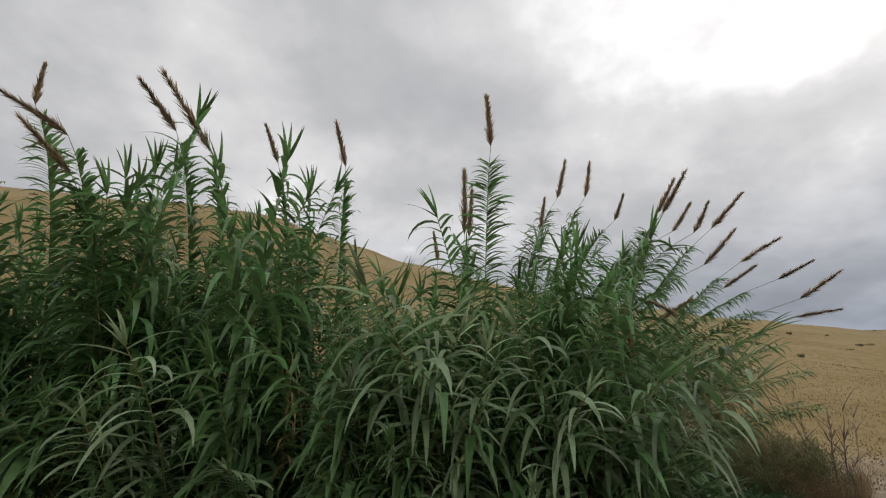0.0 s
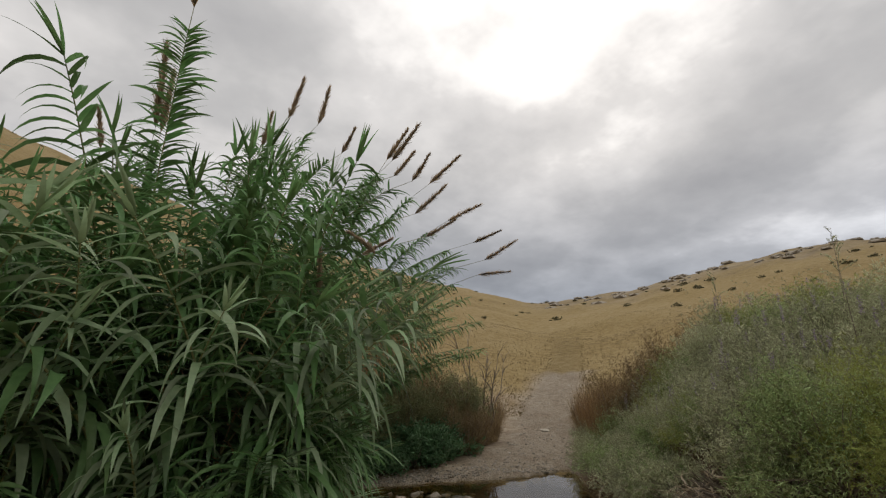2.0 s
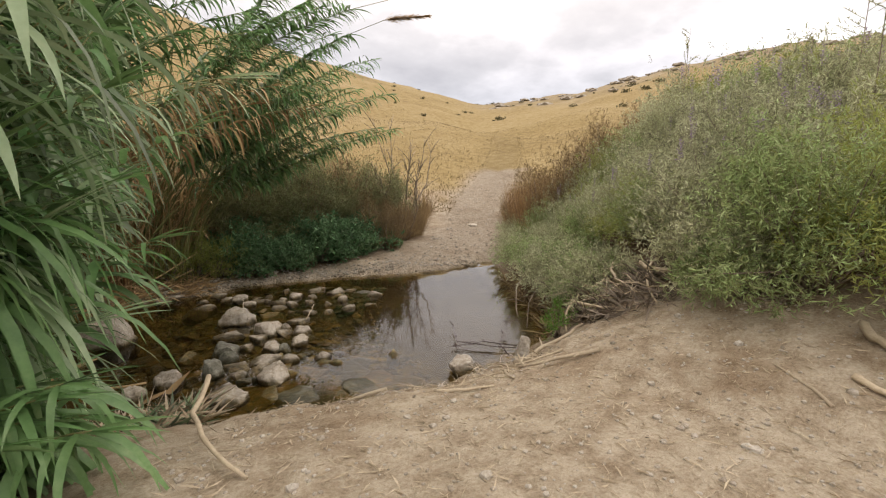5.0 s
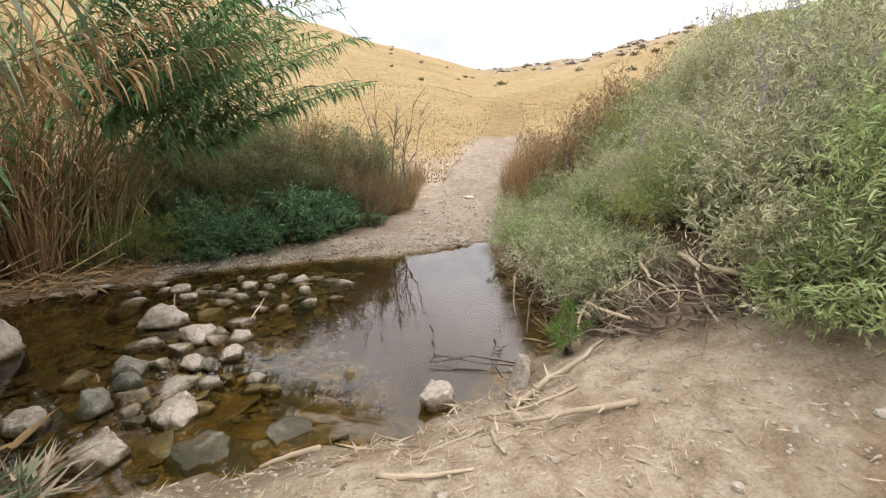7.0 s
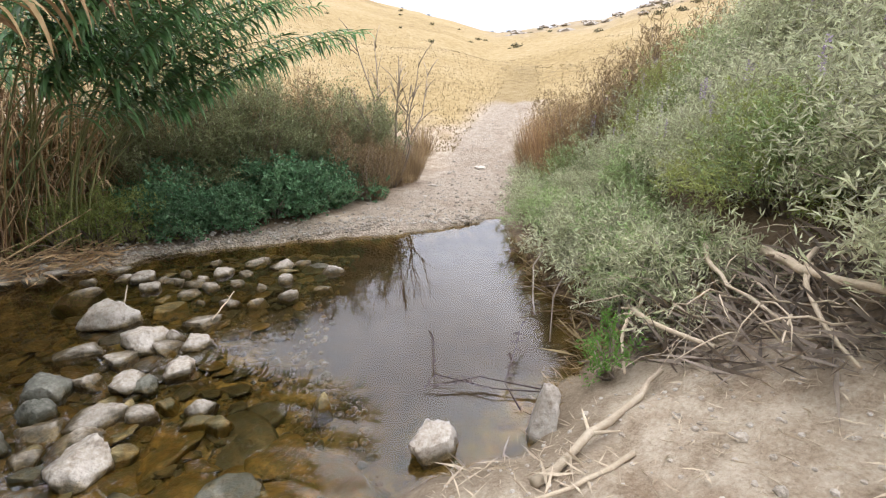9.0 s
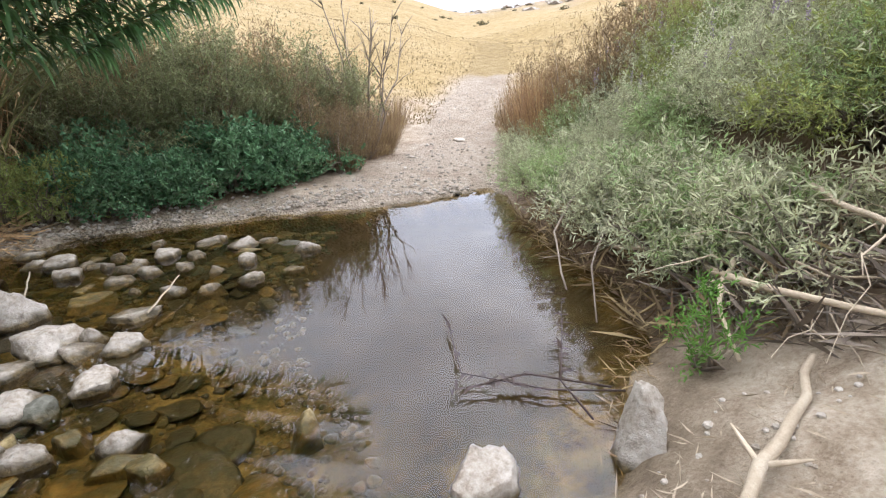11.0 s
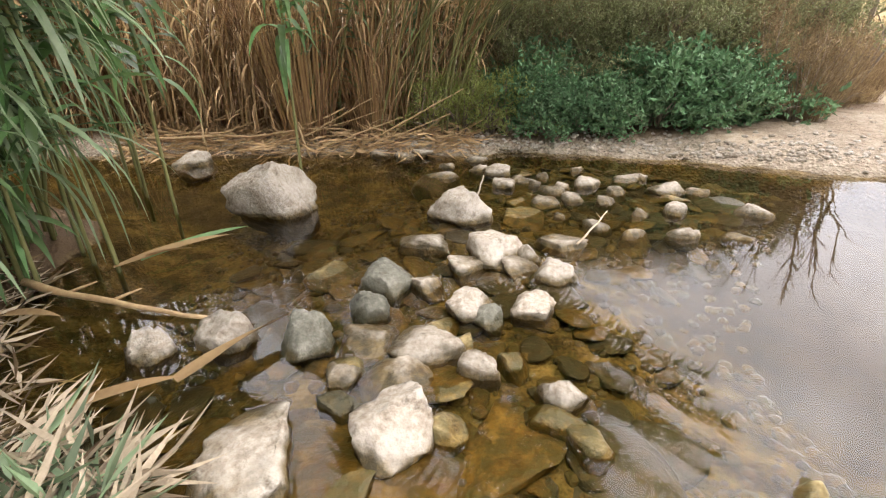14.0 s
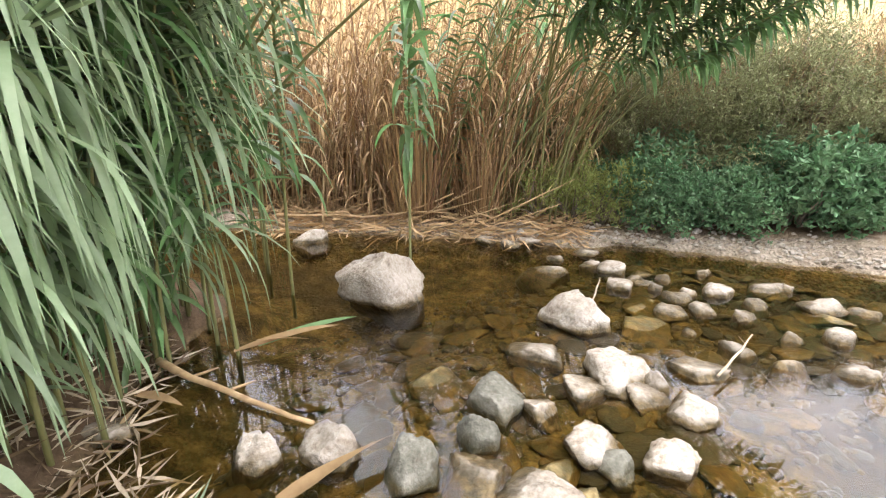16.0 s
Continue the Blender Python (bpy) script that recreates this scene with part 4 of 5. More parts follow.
SMALL_STONES = [(3.89, 9.7, 0.44, 0.04), (4.53, 9.85, 0.28, 0.09), (4.55, 9.39, 0.25, 0.1), (4.83, 9.41, 0.13, 0.06), (4.95, 9.28, 0.24, 0.05), (5.09, 9.37, 0.15, 0.06), (5.29, 9.45, 0.23, 0.1), (5.33, 9.92, 0.17, 0.06), (5.09, 9.04, 0.23, 0.06), (5.34, 8.96, 0.2, 0.05), (5.51, 9.24, 0.19, 0.04), (5.75, 9.65, 0.33, 0.05), (5.98, 9.29, 0.33, 0.08), (6.26, 9.24, 0.21, 0.05)]
SMALLER_STONES = [(5.52, 8.66, 0.15, 0.05), (5.83, 8.71, 0.18, 0.09), (6.4, 8.69, 0.24, 0.09), (4.9, 8.61, 0.08, 0.04), (5.13, 8.47, 0.24, 0.04), (4.94, 9.68, 0.13, 0.04), (4.77, 9.53, 0.16, 0.05), (5.88, 9.65, 0.15, 0.04), (4.34, 9.92, 0.23, 0.04), (4.7, 9.61, 0.16, 0.04), (4.86, 8.98, 0.25, 0.04), (6.08, 8.25, 0.21, 0.04), (5.38, 8.31, 0.26, 0.04), (5.69, 8.29, 0.22, 0.04), (1.2, 10.14, 0.4, 0.15)]
EDGE_STONES = [(3.17, 11.09, 0.21, 0.12), (3.19, 10.57, 0.21, 0.07), (3.49, 10.47, 0.19, 0.07), (3.7, 10.57, 0.21, 0.08), (4.07, 11.13, 0.23, 0.11), (4.32, 10.34, 0.2, 0.06), (3.99, 10.06, 0.13, 0.05), (3.35, 10.78, 0.14, 0.06)]

for i, s in enumerate(BIG_STONES):
    put_stone(*s, "stone", "large pale limestone boulder in shallow water" if s[2] > 0.4 else "pale weathered limestone rock standing in shallow water", "rocks in the pool", 4)
boulder = single("boulder", stone_geo(412, 0.29, 0.25, 0.32, 4, -0.08), M["stone"], "large pale limestone boulder in shallow water", "rock", "rocks in the pool")
boulder.matrix_world = pose(2.66, 8.78, 0.1, 4, -14, 15)
for s in DARK_STONES:
    put_stone(*s, "dark_stone", "dark mossy rock half under water", "rocks in the pool", 4)
for s in OCHRE_STONES:
    put_stone(s[0], s[1], s[2], s[3] * 0.5, "ochre_stone", "ochre algae-stained rock in shallow water", "rocks in the pool")
for s in SMALL_STONES + SMALLER_STONES:
    put_stone(s[0], s[1], s[2] * 0.88, s[3] * 0.9, "stone", "small pale cobble in shallow water", "cobbles in the pool")
for x, y, dims, turn, seed in ((5.52, 5.44, (0.13, 0.12, 0.13), (6, -12, 25), 301), (6.15, 5.12, (0.075, 0.11, 0.19), (-20, 18, -20), 306)):
    shore_rock = single("rock", stone_geo(seed, *dims, 4, 0.12), M["stone"], "pale angular limestone rock on the sandy shore", "rock", "rocks on the shore")
    shore_rock.matrix_world = pose(x, y, min(ground_at(x, y), 0.02) + dims[2] * 0.62, *turn)
for s in EDGE_STONES:
    put_stone(*s, "stone", "small pale cobble at the water's edge", "cobbles in the pool", 3, 0.0)

put_stone(5.2, 6.25, 0.16, 0.02, "ochre_stone", "green algae-covered stone in the pool", "rocks in the pool")
# stones lying on the stream bed
rng = random.Random(5)
bed_meshes = [stone_geo(900 + i, 0.12, 0.095, 0.036, 3).mesh("submerged_stone", M["ochre_stone" if i % 3 else "dark_stone"]) for i in range(9)]
for x, y in inside_poly([(2.6, 6.4), (4.2, 5.6), (5.0, 5.5), (4.9, 6.4), (5.3, 7.4), (6.2, 8.6), (7.2, 9.6), (5.4, 10.3), (3.6, 9.6), (2.6, 8.0)], rng, 300, 0.10):
    ob = tagged(new("submerged_stone", rng.choice(bed_meshes)), "brown algae-coated stone under shallow water", "rock", "stones on the stream bed")
    s = rng.uniform(0.35, 1.0) * (1.7 if rng.random() > 0.82 else 1.0)
    ob.matrix_world = pose(x, y, ground_at(x, y) + 0.015 * s, rng.uniform(-15, 15), rng.uniform(-15, 15), rng.uniform(0, 360)) @ Matrix.Diagonal((s, s, s * 0.8, 1))

for x, y in inside_poly([(3.4, 6.0), (4.2, 5.7), (5.0, 5.6), (5.0, 6.3), (4.4, 6.6), (3.7, 6.6)], rng, 14, 0.22):
    ob = tagged(new("flat_stone", rng.choice(bed_meshes)), "broad ochre slab under shallow water", "rock", "stones on the stream bed")
    s = rng.uniform(1.6, 2.6)
    ob.matrix_world = pose(x, y, ground_at(x, y) + 0.012, rng.uniform(-8, 8), rng.uniform(-8, 8), rng.uniform(0, 360)) @ Matrix.Diagonal((s, s, 1.0, 1))

# gravel and pebbles on the stream bed, the far bank and the path
rn = np.random.RandomState(4)
ball = stone_geo(77, 1, 0.8, 0.5, 1)
bv, bf = np.array([tuple(v) for v in ball.v]), np.array(ball.f)
BED = [(2.4, 6.5), (3.4, 5.95), (4.3, 5.6), (5.2, 5.4), (5.5, 6.2), (5.6, 7.2), (6.4, 8.4), (7.2, 9.7), (5.4, 10.3), (3.6, 9.8), (2.4, 8.6)]
for key, count, words in (("ochre_stone", 1500, "ochre gravel on the stream bed"), ("stone", 420, "pale pebbles on the stream bed"), ("dark_stone", 600, "dark gravel on the stream bed")):
    pts = np.array(inside_poly(BED, rng, count))
    zs = np.minimum(height(pts[:, 0], pts[:, 1]), -0.01)
    bed_gravel = []
    for (x, y), z in zip(pts, zs):
        s, a = rn.uniform(0.012, 0.05), rn.uniform(0, 6.28)
        rot = np.array([[math.cos(a), -math.sin(a), 0], [math.sin(a), math.cos(a), 0], [0, 0, 1]])
        bed_gravel.append((bv * s @ rot.T + np.array([x, y, z + s * 0.1]), bf))
    tagged(new("gravel", array_mesh("gravel", bed_gravel, M[key])), words, "gravel", kind="stuff")
peb = []
for x, y, s in [(rn.uniform(3.5, 9.8), 0, 0) for i in range(700)] + [(None, 0, 0)] * 420:
    if x is None:
        t = rn.uniform(0, 4.0)
        i = int(t)
        p = PATH[i] + (PATH[i + 1] - PATH[i]) * (t - i)
        x, y = p[0] + rn.normal() * 0.7, p[1] + rn.normal() * 0.7
    else:
        y = 10.72 - max(0, x - 5.4) * 0.28 + rn.exponential(0.25) - max(0, x - 8.4) * 0.05
    if pond_distance(np.array([x]), np.array([y]))[0] < 0.02:
        continue
    s = rn.uniform(0.012, 0.045) * (1 + 0.6 * (rn.rand() > 0.93))
    a = rn.uniform(0, 6.28)
    rot = np.array([[math.cos(a), -math.sin(a), 0], [math.sin(a), math.cos(a), 0], [0, 0, 1]])
    peb.append((bv * s @ rot.T + np.array([x, y, ground_at(x, y) + s * 0.2]), bf))
tagged(new("gravel", array_mesh("gravel", peb, M["stone"])), "pale limestone gravel strewn over bank and path", "gravel", kind="stuff")


# ---- shrubs ----
def shrub_parts(seed, radius, tall_z, clusters, per, leaf_len, leaf_w, spread=0.9, up=0.35, hollow=0.45, twigs=26):
    """Twigs and leaf clusters of a loose rounded shrub."""
    r = np.random.RandomState(seed)
    rr = random.Random(seed)
    wood, ends = Geo(), []
    for i in range(twigs):
        a, e = rr.uniform(0, 6.28), rr.uniform(0.15, 1.25)
        reach = rr.uniform(0.75, 1.1)
        tip = Vector((math.cos(a) * math.cos(e) * radius * reach, math.sin(a) * math.cos(e) * radius * reach, math.sin(e) * tall_z * reach))
        mid = tip * 0.5 + Vector((rr.gauss(0, 0.06), rr.gauss(0, 0.06), 0.08 * tall_z))
        pts = [Vector((0.05 * math.cos(a), 0.05 * math.sin(a), 0)), mid * 0.55, mid, tip * 0.8 + Vector((0, 0, 0.04)), tip]
        tube(wood, pts, [0.012, 0.009, 0.007, 0.005, 0.002], 5)
        ends.append((pts, tip))
    pos, way = [], []
    for i in range(clusters):
        pts, tip = ends[r.randint(len(ends))]
        s = hollow + (1.04 - hollow) * math.sqrt(r.rand())
        p, d = along(pts, min(s, 0.999))
        c = np.array(p) + r.normal(size=3) * np.array([0.16, 0.16, 0.13]) * radius
        if c[2] < 0.02:
            c[2] = 0.02 + 0.1 * r.rand()
        base = np.array(d) * 0.6 + r.normal(size=3) * 0.5 + np.array([0, 0, up])
        base /= np.linalg.norm(base)
        for k in range(per):
            pos.append(c + base * 0.02 * k)
            way.append(base * (0.45 if per > 2 else 1) + r.normal(size=3) * spread * 0.55)
    pos, way = np.array(pos), np.array(way)
    n = len(pos)
    v, f = leaf_cloud(pos, way, leaf_len * r.uniform(0.6, 1.25, n), leaf_w * r.uniform(0.7, 1.2, n), r)
    return wood, (v, f)


def make_shrub(name, label, group, seed, material, flowers=0, **kw):
    root = thing(name, label, "shrub", group)
    wood, cloud = shrub_parts(seed, **kw)
    part("twig_frame", wood, M["twig"], root)
    part("foliage", array_mesh("foliage", [cloud], M[material]), None, root)
    if flowers:
        r = np.random.RandomState(seed + 1)
        for i in range(flowers):
            a, e = r.uniform(0, 6.28), r.uniform(0.5, 1.4)
            c = np.array([math.cos(a) * math.cos(e) * kw["radius"], math.sin(a) * math.cos(e) * kw["radius"], math.sin(e) * kw["tall_z"]]) * 1.03
            pos = c + np.array([[0, 0, 0.005 * k] for k in range(40)]) + r.normal(size=(40, 3)) * 0.007
            way = r.normal(size=(40, 3)) + np.array([0, 0, 0.3])
            part("flower_spike", array_mesh("flower_spike", [leaf_cloud(pos, way, r.uniform(0.014, 0.028, 40), r.uniform(0.009, 0.016, 40), r)], M["flower"]), None, root, "faded lilac flower spike")
    return root


rng = random.Random(21)
LEAF_KINDS = ("grey_leaf", "bush_leaf", "grey_leaf", "yellow_leaf", "grey_leaf")
LEAF_WORDS = ("pale grey-green shrub with faded lilac flowers", "dense green shrub with narrow palmate leaves", "pale grey-green shrub with faded lilac flowers", "yellow-green shrub with narrow leaves", "pale grey-green shrub with narrow leaves")
green_shrubs = [make_shrub("shrub", LEAF_WORDS[i], "shrubs on the bank", 40 + i, LEAF_KINDS[i], flowers=9 if i in (0, 2) else 0, radius=0.95, tall_z=1.3, clusters=2300, per=6, leaf_len=0.062, leaf_w=0.0115, spread=1.0, hollow=0.35, twigs=36) for i in range(5)]
SHORE = [Vector((7.0, 5.3)), Vector((7.5, 5.85)), Vector((7.9, 6.35)), Vector((8.45, 7.2)), Vector((9.2, 8.25)), Vector((10.1, 9.45)), Vector((11.4, 10.9))]
ROWS_BACK = ((0.6, 0.42, 0.55, 13), (1.3, 0.6, 0.78, 11), (2.2, 0.85, 1.05, 9), (3.3, 0.95, 1.15, 8), (4.6, 0.95, 1.2, 7))
spots = [(7.45, 3.75, 0.95), (7.0, 2.85, 0.9), (8.1, 3.5, 1.05), (7.3, 2.3, 1.0), (8.5, 2.6, 1.1), (8.0, 1.6, 1.0), (8.9, 4.1, 1.15), (9.4, 2.4, 1.2), (9.8, 3.6, 1.2), (10.8, 2.6, 1.2)]
for back_off, s0, s1, count in ROWS_BACK:
    for k in range(count):
        f = (k + rng.uniform(0.2, 0.8)) / count * (len(SHORE) - 1.001)
        a, b = SHORE[int(f)], SHORE[int(f) + 1]
        p = a.lerp(b, f - int(f)) + Vector((b.y - a.y, a.x - b.x)).normalized() * back_off
        spots.append((p.x, p.y, rng.uniform(s0, s1) * (1.15 if 4.0 < f < 5.2 else 1.0)))
small_shrubs = [make_shrub("shrub", "low grey-green shrub leaning over the water", "shrubs on the bank", 140 + i, ("grey_leaf", "bush_leaf", "grey_leaf")[i], radius=0.55, tall_z=0.62, clusters=700, per=6, leaf_len=0.07, leaf_w=0.013, spread=1.0, hollow=0.3, up=0.2) for i in range(3)]
low_spots = [p[:2] for p in spots if p[2] < 0.64 and p[0] > 6.9]
for k, (x, y, size) in enumerate(p for p in spots if p[:2] not in low_spots):
    if k < 5:
        green_shrubs[k].matrix_basis = pose(x, y, ground_at(x, y) - 0.05, 0, 0, rng.uniform(0, 360))
    else:
        put(green_shrubs[(k * 2 + k // 7) % 5], x, y, rng.uniform(0, 360), size, 0, 0.05)
scatter(small_shrubs, low_spots + [(7.85, 5.65), (8.5, 6.7), (9.4, 7.9), (7.55, 5.3), (6.95, 3.6), (6.75, 3.25)], rng, (0, 360), (0.8, 1.15), 0.04)
mint = [make_shrub("mint_bush", "low dark green leafy herb at the water's edge", "herbs along the bank", 60 + i, "mint_leaf", radius=0.5, tall_z=0.62, clusters=800, per=5, leaf_len=0.058, leaf_w=0.034, hollow=0.3) for i in range(3)]
MINT = [(5.1, 11.2), (5.6, 11.25), (6.1, 11.3), (6.6, 11.35), (7.1, 11.45), (7.6, 11.6), (8.1, 11.85), (8.5, 12.15), (5.3, 11.65), (5.9, 11.7), (6.5, 11.8), (7.1, 11.9), (7.7, 12.1), (4.75, 11.5)]
scatter(mint, MINT, rng, (0, 360), (0.75, 1.55), 0.03)
yellow_weeds = [make_shrub("weed", "straggly yellow-green weed among the dead reeds", "weeds on the bank", 160 + i, "yellow_leaf", radius=0.42, tall_z=0.75, clusters=420, per=5, leaf_len=0.06, leaf_w=0.012, up=0.7, hollow=0.2) for i in range(2)]
for w in yellow_weeds:
    w["category"] = "weed"
scatter(yellow_weeds, [(3.75, 11.3), (4.15, 11.2), (4.5, 11.15), (4.3, 11.6), (4.75, 11.2), (3.9, 11.7)], rng, (0, 360), (0.7, 1.15), 0.03)
olive = [make_shrub("shrub", "dusky olive shrub with small leaves behind the herbs", "shrubs behind the pool", 70 + i, "olive_leaf", radius=0.8, tall_z=2.0, clusters=2000, per=5, leaf_len=0.06, leaf_w=0.014) for i in range(2)]
scatter(olive, [(4.5, 12.3), (4.3, 12.6), (5.0, 12.2), (5.6, 12.25), (6.4, 12.3), (4.6, 12.6), (5.3, 12.6), (6.0, 12.5), (6.9, 12.4), (7.5, 12.5), (8.2, 12.7), (5.0, 12.9), (6.2, 13.0), (7.4, 12.9), (8.4, 12.7), (9.2, 12.9), (9.8, 13.8)], rng, (0, 360), (0.8, 1.15), 0.03)


def make_tussock(name, label, group, seed, material, radius, tall_z, count, width, flop=0.5, rise=1.0, droop=0.09):
    r = np.random.RandomState(seed)
    g = Geo()
    rr = random.Random(seed)
    for i in range(count):
        a, q = r.uniform(0, 6.28), radius * 0.45 * math.sqrt(r.rand())
        out = Vector((math.cos(a), math.sin(a), 0))
        blade(g, out * q, Vector((0, 0, rise)) + out * r.uniform(0.05, flop), tall_z * r.uniform(0.5, 1.15), width, droop * r.uniform(0.2, 2.2), rr, Vector((0.02, 0, 0)), seg=4, fold=0.1)
    return single(name, g, M[material], label, "grass", group)


twiggy = []
brown = [make_tussock("dry_tussock", "reddish brown clump of withered rushes", "dry clumps by the path", 80 + i, "brown_blade", 0.6, 0.9, 420, 0.008) for i in range(3)]
for x, y, s in ((8.5, 11.6, 0.6), (9.0, 12.0, 0.65), (9.6, 12.5, 0.6), (8.2, 11.9, 0.75), (10.3, 13.2, 0.55), (9.1, 12.7, 0.7)):
    twiggy.append((x, y, s))
BROWN = [(8.7, 11.75), (9.75, 12.75), (10.4, 13.1), (10.9, 13.7), (11.5, 14.4), (10.2, 13.9), (12.3, 15.2), (8.2, 12.3), (12.0, 10.3), (12.3, 10.7), (12.9, 11.3), (13.7, 12.1), (13.2, 10.9), (12.4, 9.8), (14.4, 12.8)]
scatter(brown, BROWN, rng, (0, 360), (0.8, 1.25), 0.03)
tall_grass = [make_tussock("reed_grass", "tall tan clump of dry reed grass", "dry clumps by the path", 180 + i, "rust_stem", 0.8, 1.7, 380, 0.012, 0.35) for i in range(2)]
scatter(tall_grass, [(11.5, 9.3), (11.9, 9.8), (12.4, 10.2), (12.9, 10.8), (11.9, 8.7), (13.4, 11.6), (12.6, 9.4), (3.0, 11.3), (2.2, 11.2)], rng, (0, 360), (0.85, 1.15), 0.03)
tamarisk = [make_shrub("tamarisk", "rust-brown feathery shrub with bare upright twigs", "brown shrubs by the path", 90 + i, "brown_blade", radius=0.7, tall_z=2.0, clusters=1400, per=4, leaf_len=0.09, leaf_w=0.007, up=0.9, spread=0.5, twigs=34) for i in range(2)]
for x, y, s in ((11.3, 8.9, 1.05), (11.5, 8.2, 1.2), (12.0, 8.6, 1.3), (11.8, 7.5, 1.3), (12.4, 7.8, 1.3), (11.1, 7.3, 1.0)):
    put(tamarisk[int(x * 10) % 2], x, y, rng.uniform(0, 360), s)
scatter(tamarisk, [(12.1, 9.3), (12.6, 8.9), (4.4, 12.5), (5.6, 12.5), (6.9, 12.6), (8.0, 12.4), (9.0, 13.3), (10.0, 14.2), (12.5, 9.8), (13.0, 10.3), (13.9, 11.3), (12.9, 9.2), (14.4, 12.0), (13.9, 10.2), (15.2, 11.2), (14.6, 8.8), (13.4, 7.6)], rng, (0, 360), (0.85, 1.15), 0.03)

scatter(olive + tamarisk, [(4.3, 13.1), (4.8, 13.0), (5.4, 12.8), (6.0, 13.2), (6.6, 12.9), (7.2, 13.2), (7.8, 12.9), (8.3, 13.4), (5.7, 13.4), (6.9, 13.5)], rng, (0, 360), (1.1, 1.3), 0.03)
for x, y, s in twiggy:
    put(tamarisk[int(x * 10) % 2], x, y, rng.uniform(0, 360), s)

# ---- golden grass of the hills ----
rn = np.random.RandomState(8)
N = 34000
az, rad = np.radians(rn.uniform(-35, 75, N)), 17 + 30 * rn.rand(N) ** 1.5
px, py = 2 + np.sin(az) * rad, 2 + np.cos(az) * rad
keep = path_distance(px, py) > 0.9
px, py = px[keep], py[keep]
pz = height(px, py)
n = len(px)
way = rn.normal(size=(n, 3)) * 0.45 + np.array([0.1, 0, 1.0])
v, f = leaf_cloud(np.stack([px, py, pz - 0.02], -1), way, rn.uniform(0.05, 0.16, n), rn.uniform(0.02, 0.05, n), rn)
tagged(new("dry_grass", array_mesh("dry_grass", [(v, f)], M["gold_blade"])), "short dry golden grass covering the hillside", "grass", kind="stuff")
chunks = []
for i in range(150):
    a = math.radians(rn.uniform(-50, 90))
    rd = rn.uniform(45, 118)
    x, y = 2 + math.sin(a) * rd, 2 + math.cos(a) * rd
    s = rn.uniform(0.15, 0.6) * (1.0 if a > 0.75 else 0.6)
    q = rn.normal(size=(60, 3)) * np.array([0.5, 0.5, 0.28]) * s
    q[:, 2] = np.abs(q[:, 2])
    c = np.array([x, y, ground_at(x, y)])
    chunks.append(leaf_cloud(q + c, rn.normal(size=(60, 3)) + np.array([0, 0, 0.5]), np.full(60, 0.45 * s), np.full(60, 0.3 * s), rn))
tagged(new("far_scrub", array_mesh("far_scrub", chunks, M["scrub"])), "scattered dark scrub on the far ridges", "scrub", kind="stuff")


# ---- sticks, twigs and litter ----
def put_stick(x0, y0, x1, y1, radius, label, lift0=0.0, lift1=0.0, material="dead_wood", bend=0.06, name="stick", seed=0, group="driftwood on the bank"):
    """A weathered stick lying from one place to another, with the stubs of broken twigs."""
    r = random.Random(seed * 13 + int(x0 * 100))
    a = Vector((x0, y0, max(ground_at(x0, y0), 0) + radius * 0.6 + lift0))
    c = Vector((x1, y1, max(ground_at(x1, y1), 0) + radius * 0.6 + lift1))
    ln = (c - a).length
    side = (c - a).cross(Vector((0, 0, 1))).normalized()
    pts = []
    for i in range(9):
        s = i / 8
        p = a.lerp(c, s) + side * bend * ln * math.sin(s * 3.14) + side * r.gauss(0, 0.008) * ln + Vector((0, 0, r.gauss(0, 0.006) * ln))
        low_z = max(ground_at(p.x, p.y), 0) + radius * 0.4
        p.z = max(p.z, low_z)
        pts.append(p)
    root = thing(name, label, "stick", group)
    root.location = a
    g = Geo()
    tube(g, [p - a for p in pts], [radius * (1.0 - 0.45 * i / 8) * r.uniform(0.9, 1.12) for i in range(9)], 8)
    part("stick_body", g, M[material], root)
    for k in range(2 if ln > 0.5 else 0):
        g = Geo()
        i = r.randint(2, 6)
        p = pts[i] - a
        d = (side * r.choice((-1, 1)) + (c - a).normalized() * 0.8 + Vector((0, 0, 0.25))).normalized()
        tube(g, [p, p + d * ln * 0.07, p + d * ln * 0.13], [radius * 0.45, radius * 0.35, radius * 0.15], 6)
        part("twig_stub", g, M[material], root)
    return root


put_stick(5.54, 4.68, 6.64, 4.70, 0.024, "long bleached cane lying across the sandy shore", 0, 0.04, bend=0.015, seed=1)
put_stick(5.76, 3.95, 5.3, 4.42, 0.02, "pale broken stick on the sand", bend=0.02, seed=2)
put_stick(5.95, 4.45, 5.4, 4.6, 0.013, "thin pale stick on the sand", bend=-0.03, seed=3)
put_stick(4.51, 5.25, 4.2, 5.43, 0.022, "short pale stick at the water's edge", seed=4)
put_stick(4.5, 4.55, 4.85, 4.25, 0.014, "thin pale stick on the sand", seed=5)
put_stick(5.22, 4.5, 5.03, 4.22, 0.016, "split pale reed stalk on the sand", seed=6)
put_stick(4.75, 4.65, 5.2, 4.55, 0.012, "thin pale stick on the sand", seed=7)
put_stick(6.62, 2.5, 6.3, 2.15, 0.035, "crooked bleached branch on the bank", bend=0.18, seed=8)
put_stick(5.98, 2.42, 5.82, 2.12, 0.024, "pale broken stick on the sand", seed=9)
put_stick(5.64, 2.45, 5.9, 2.8, 0.012, "thin pale stick on the sand", seed=10)
put_stick(3.12, 5.25, 3.02, 4.1, 0.018, "pale bent reed stalk on the bank", 0.35, 0, bend=0.12, seed=11)
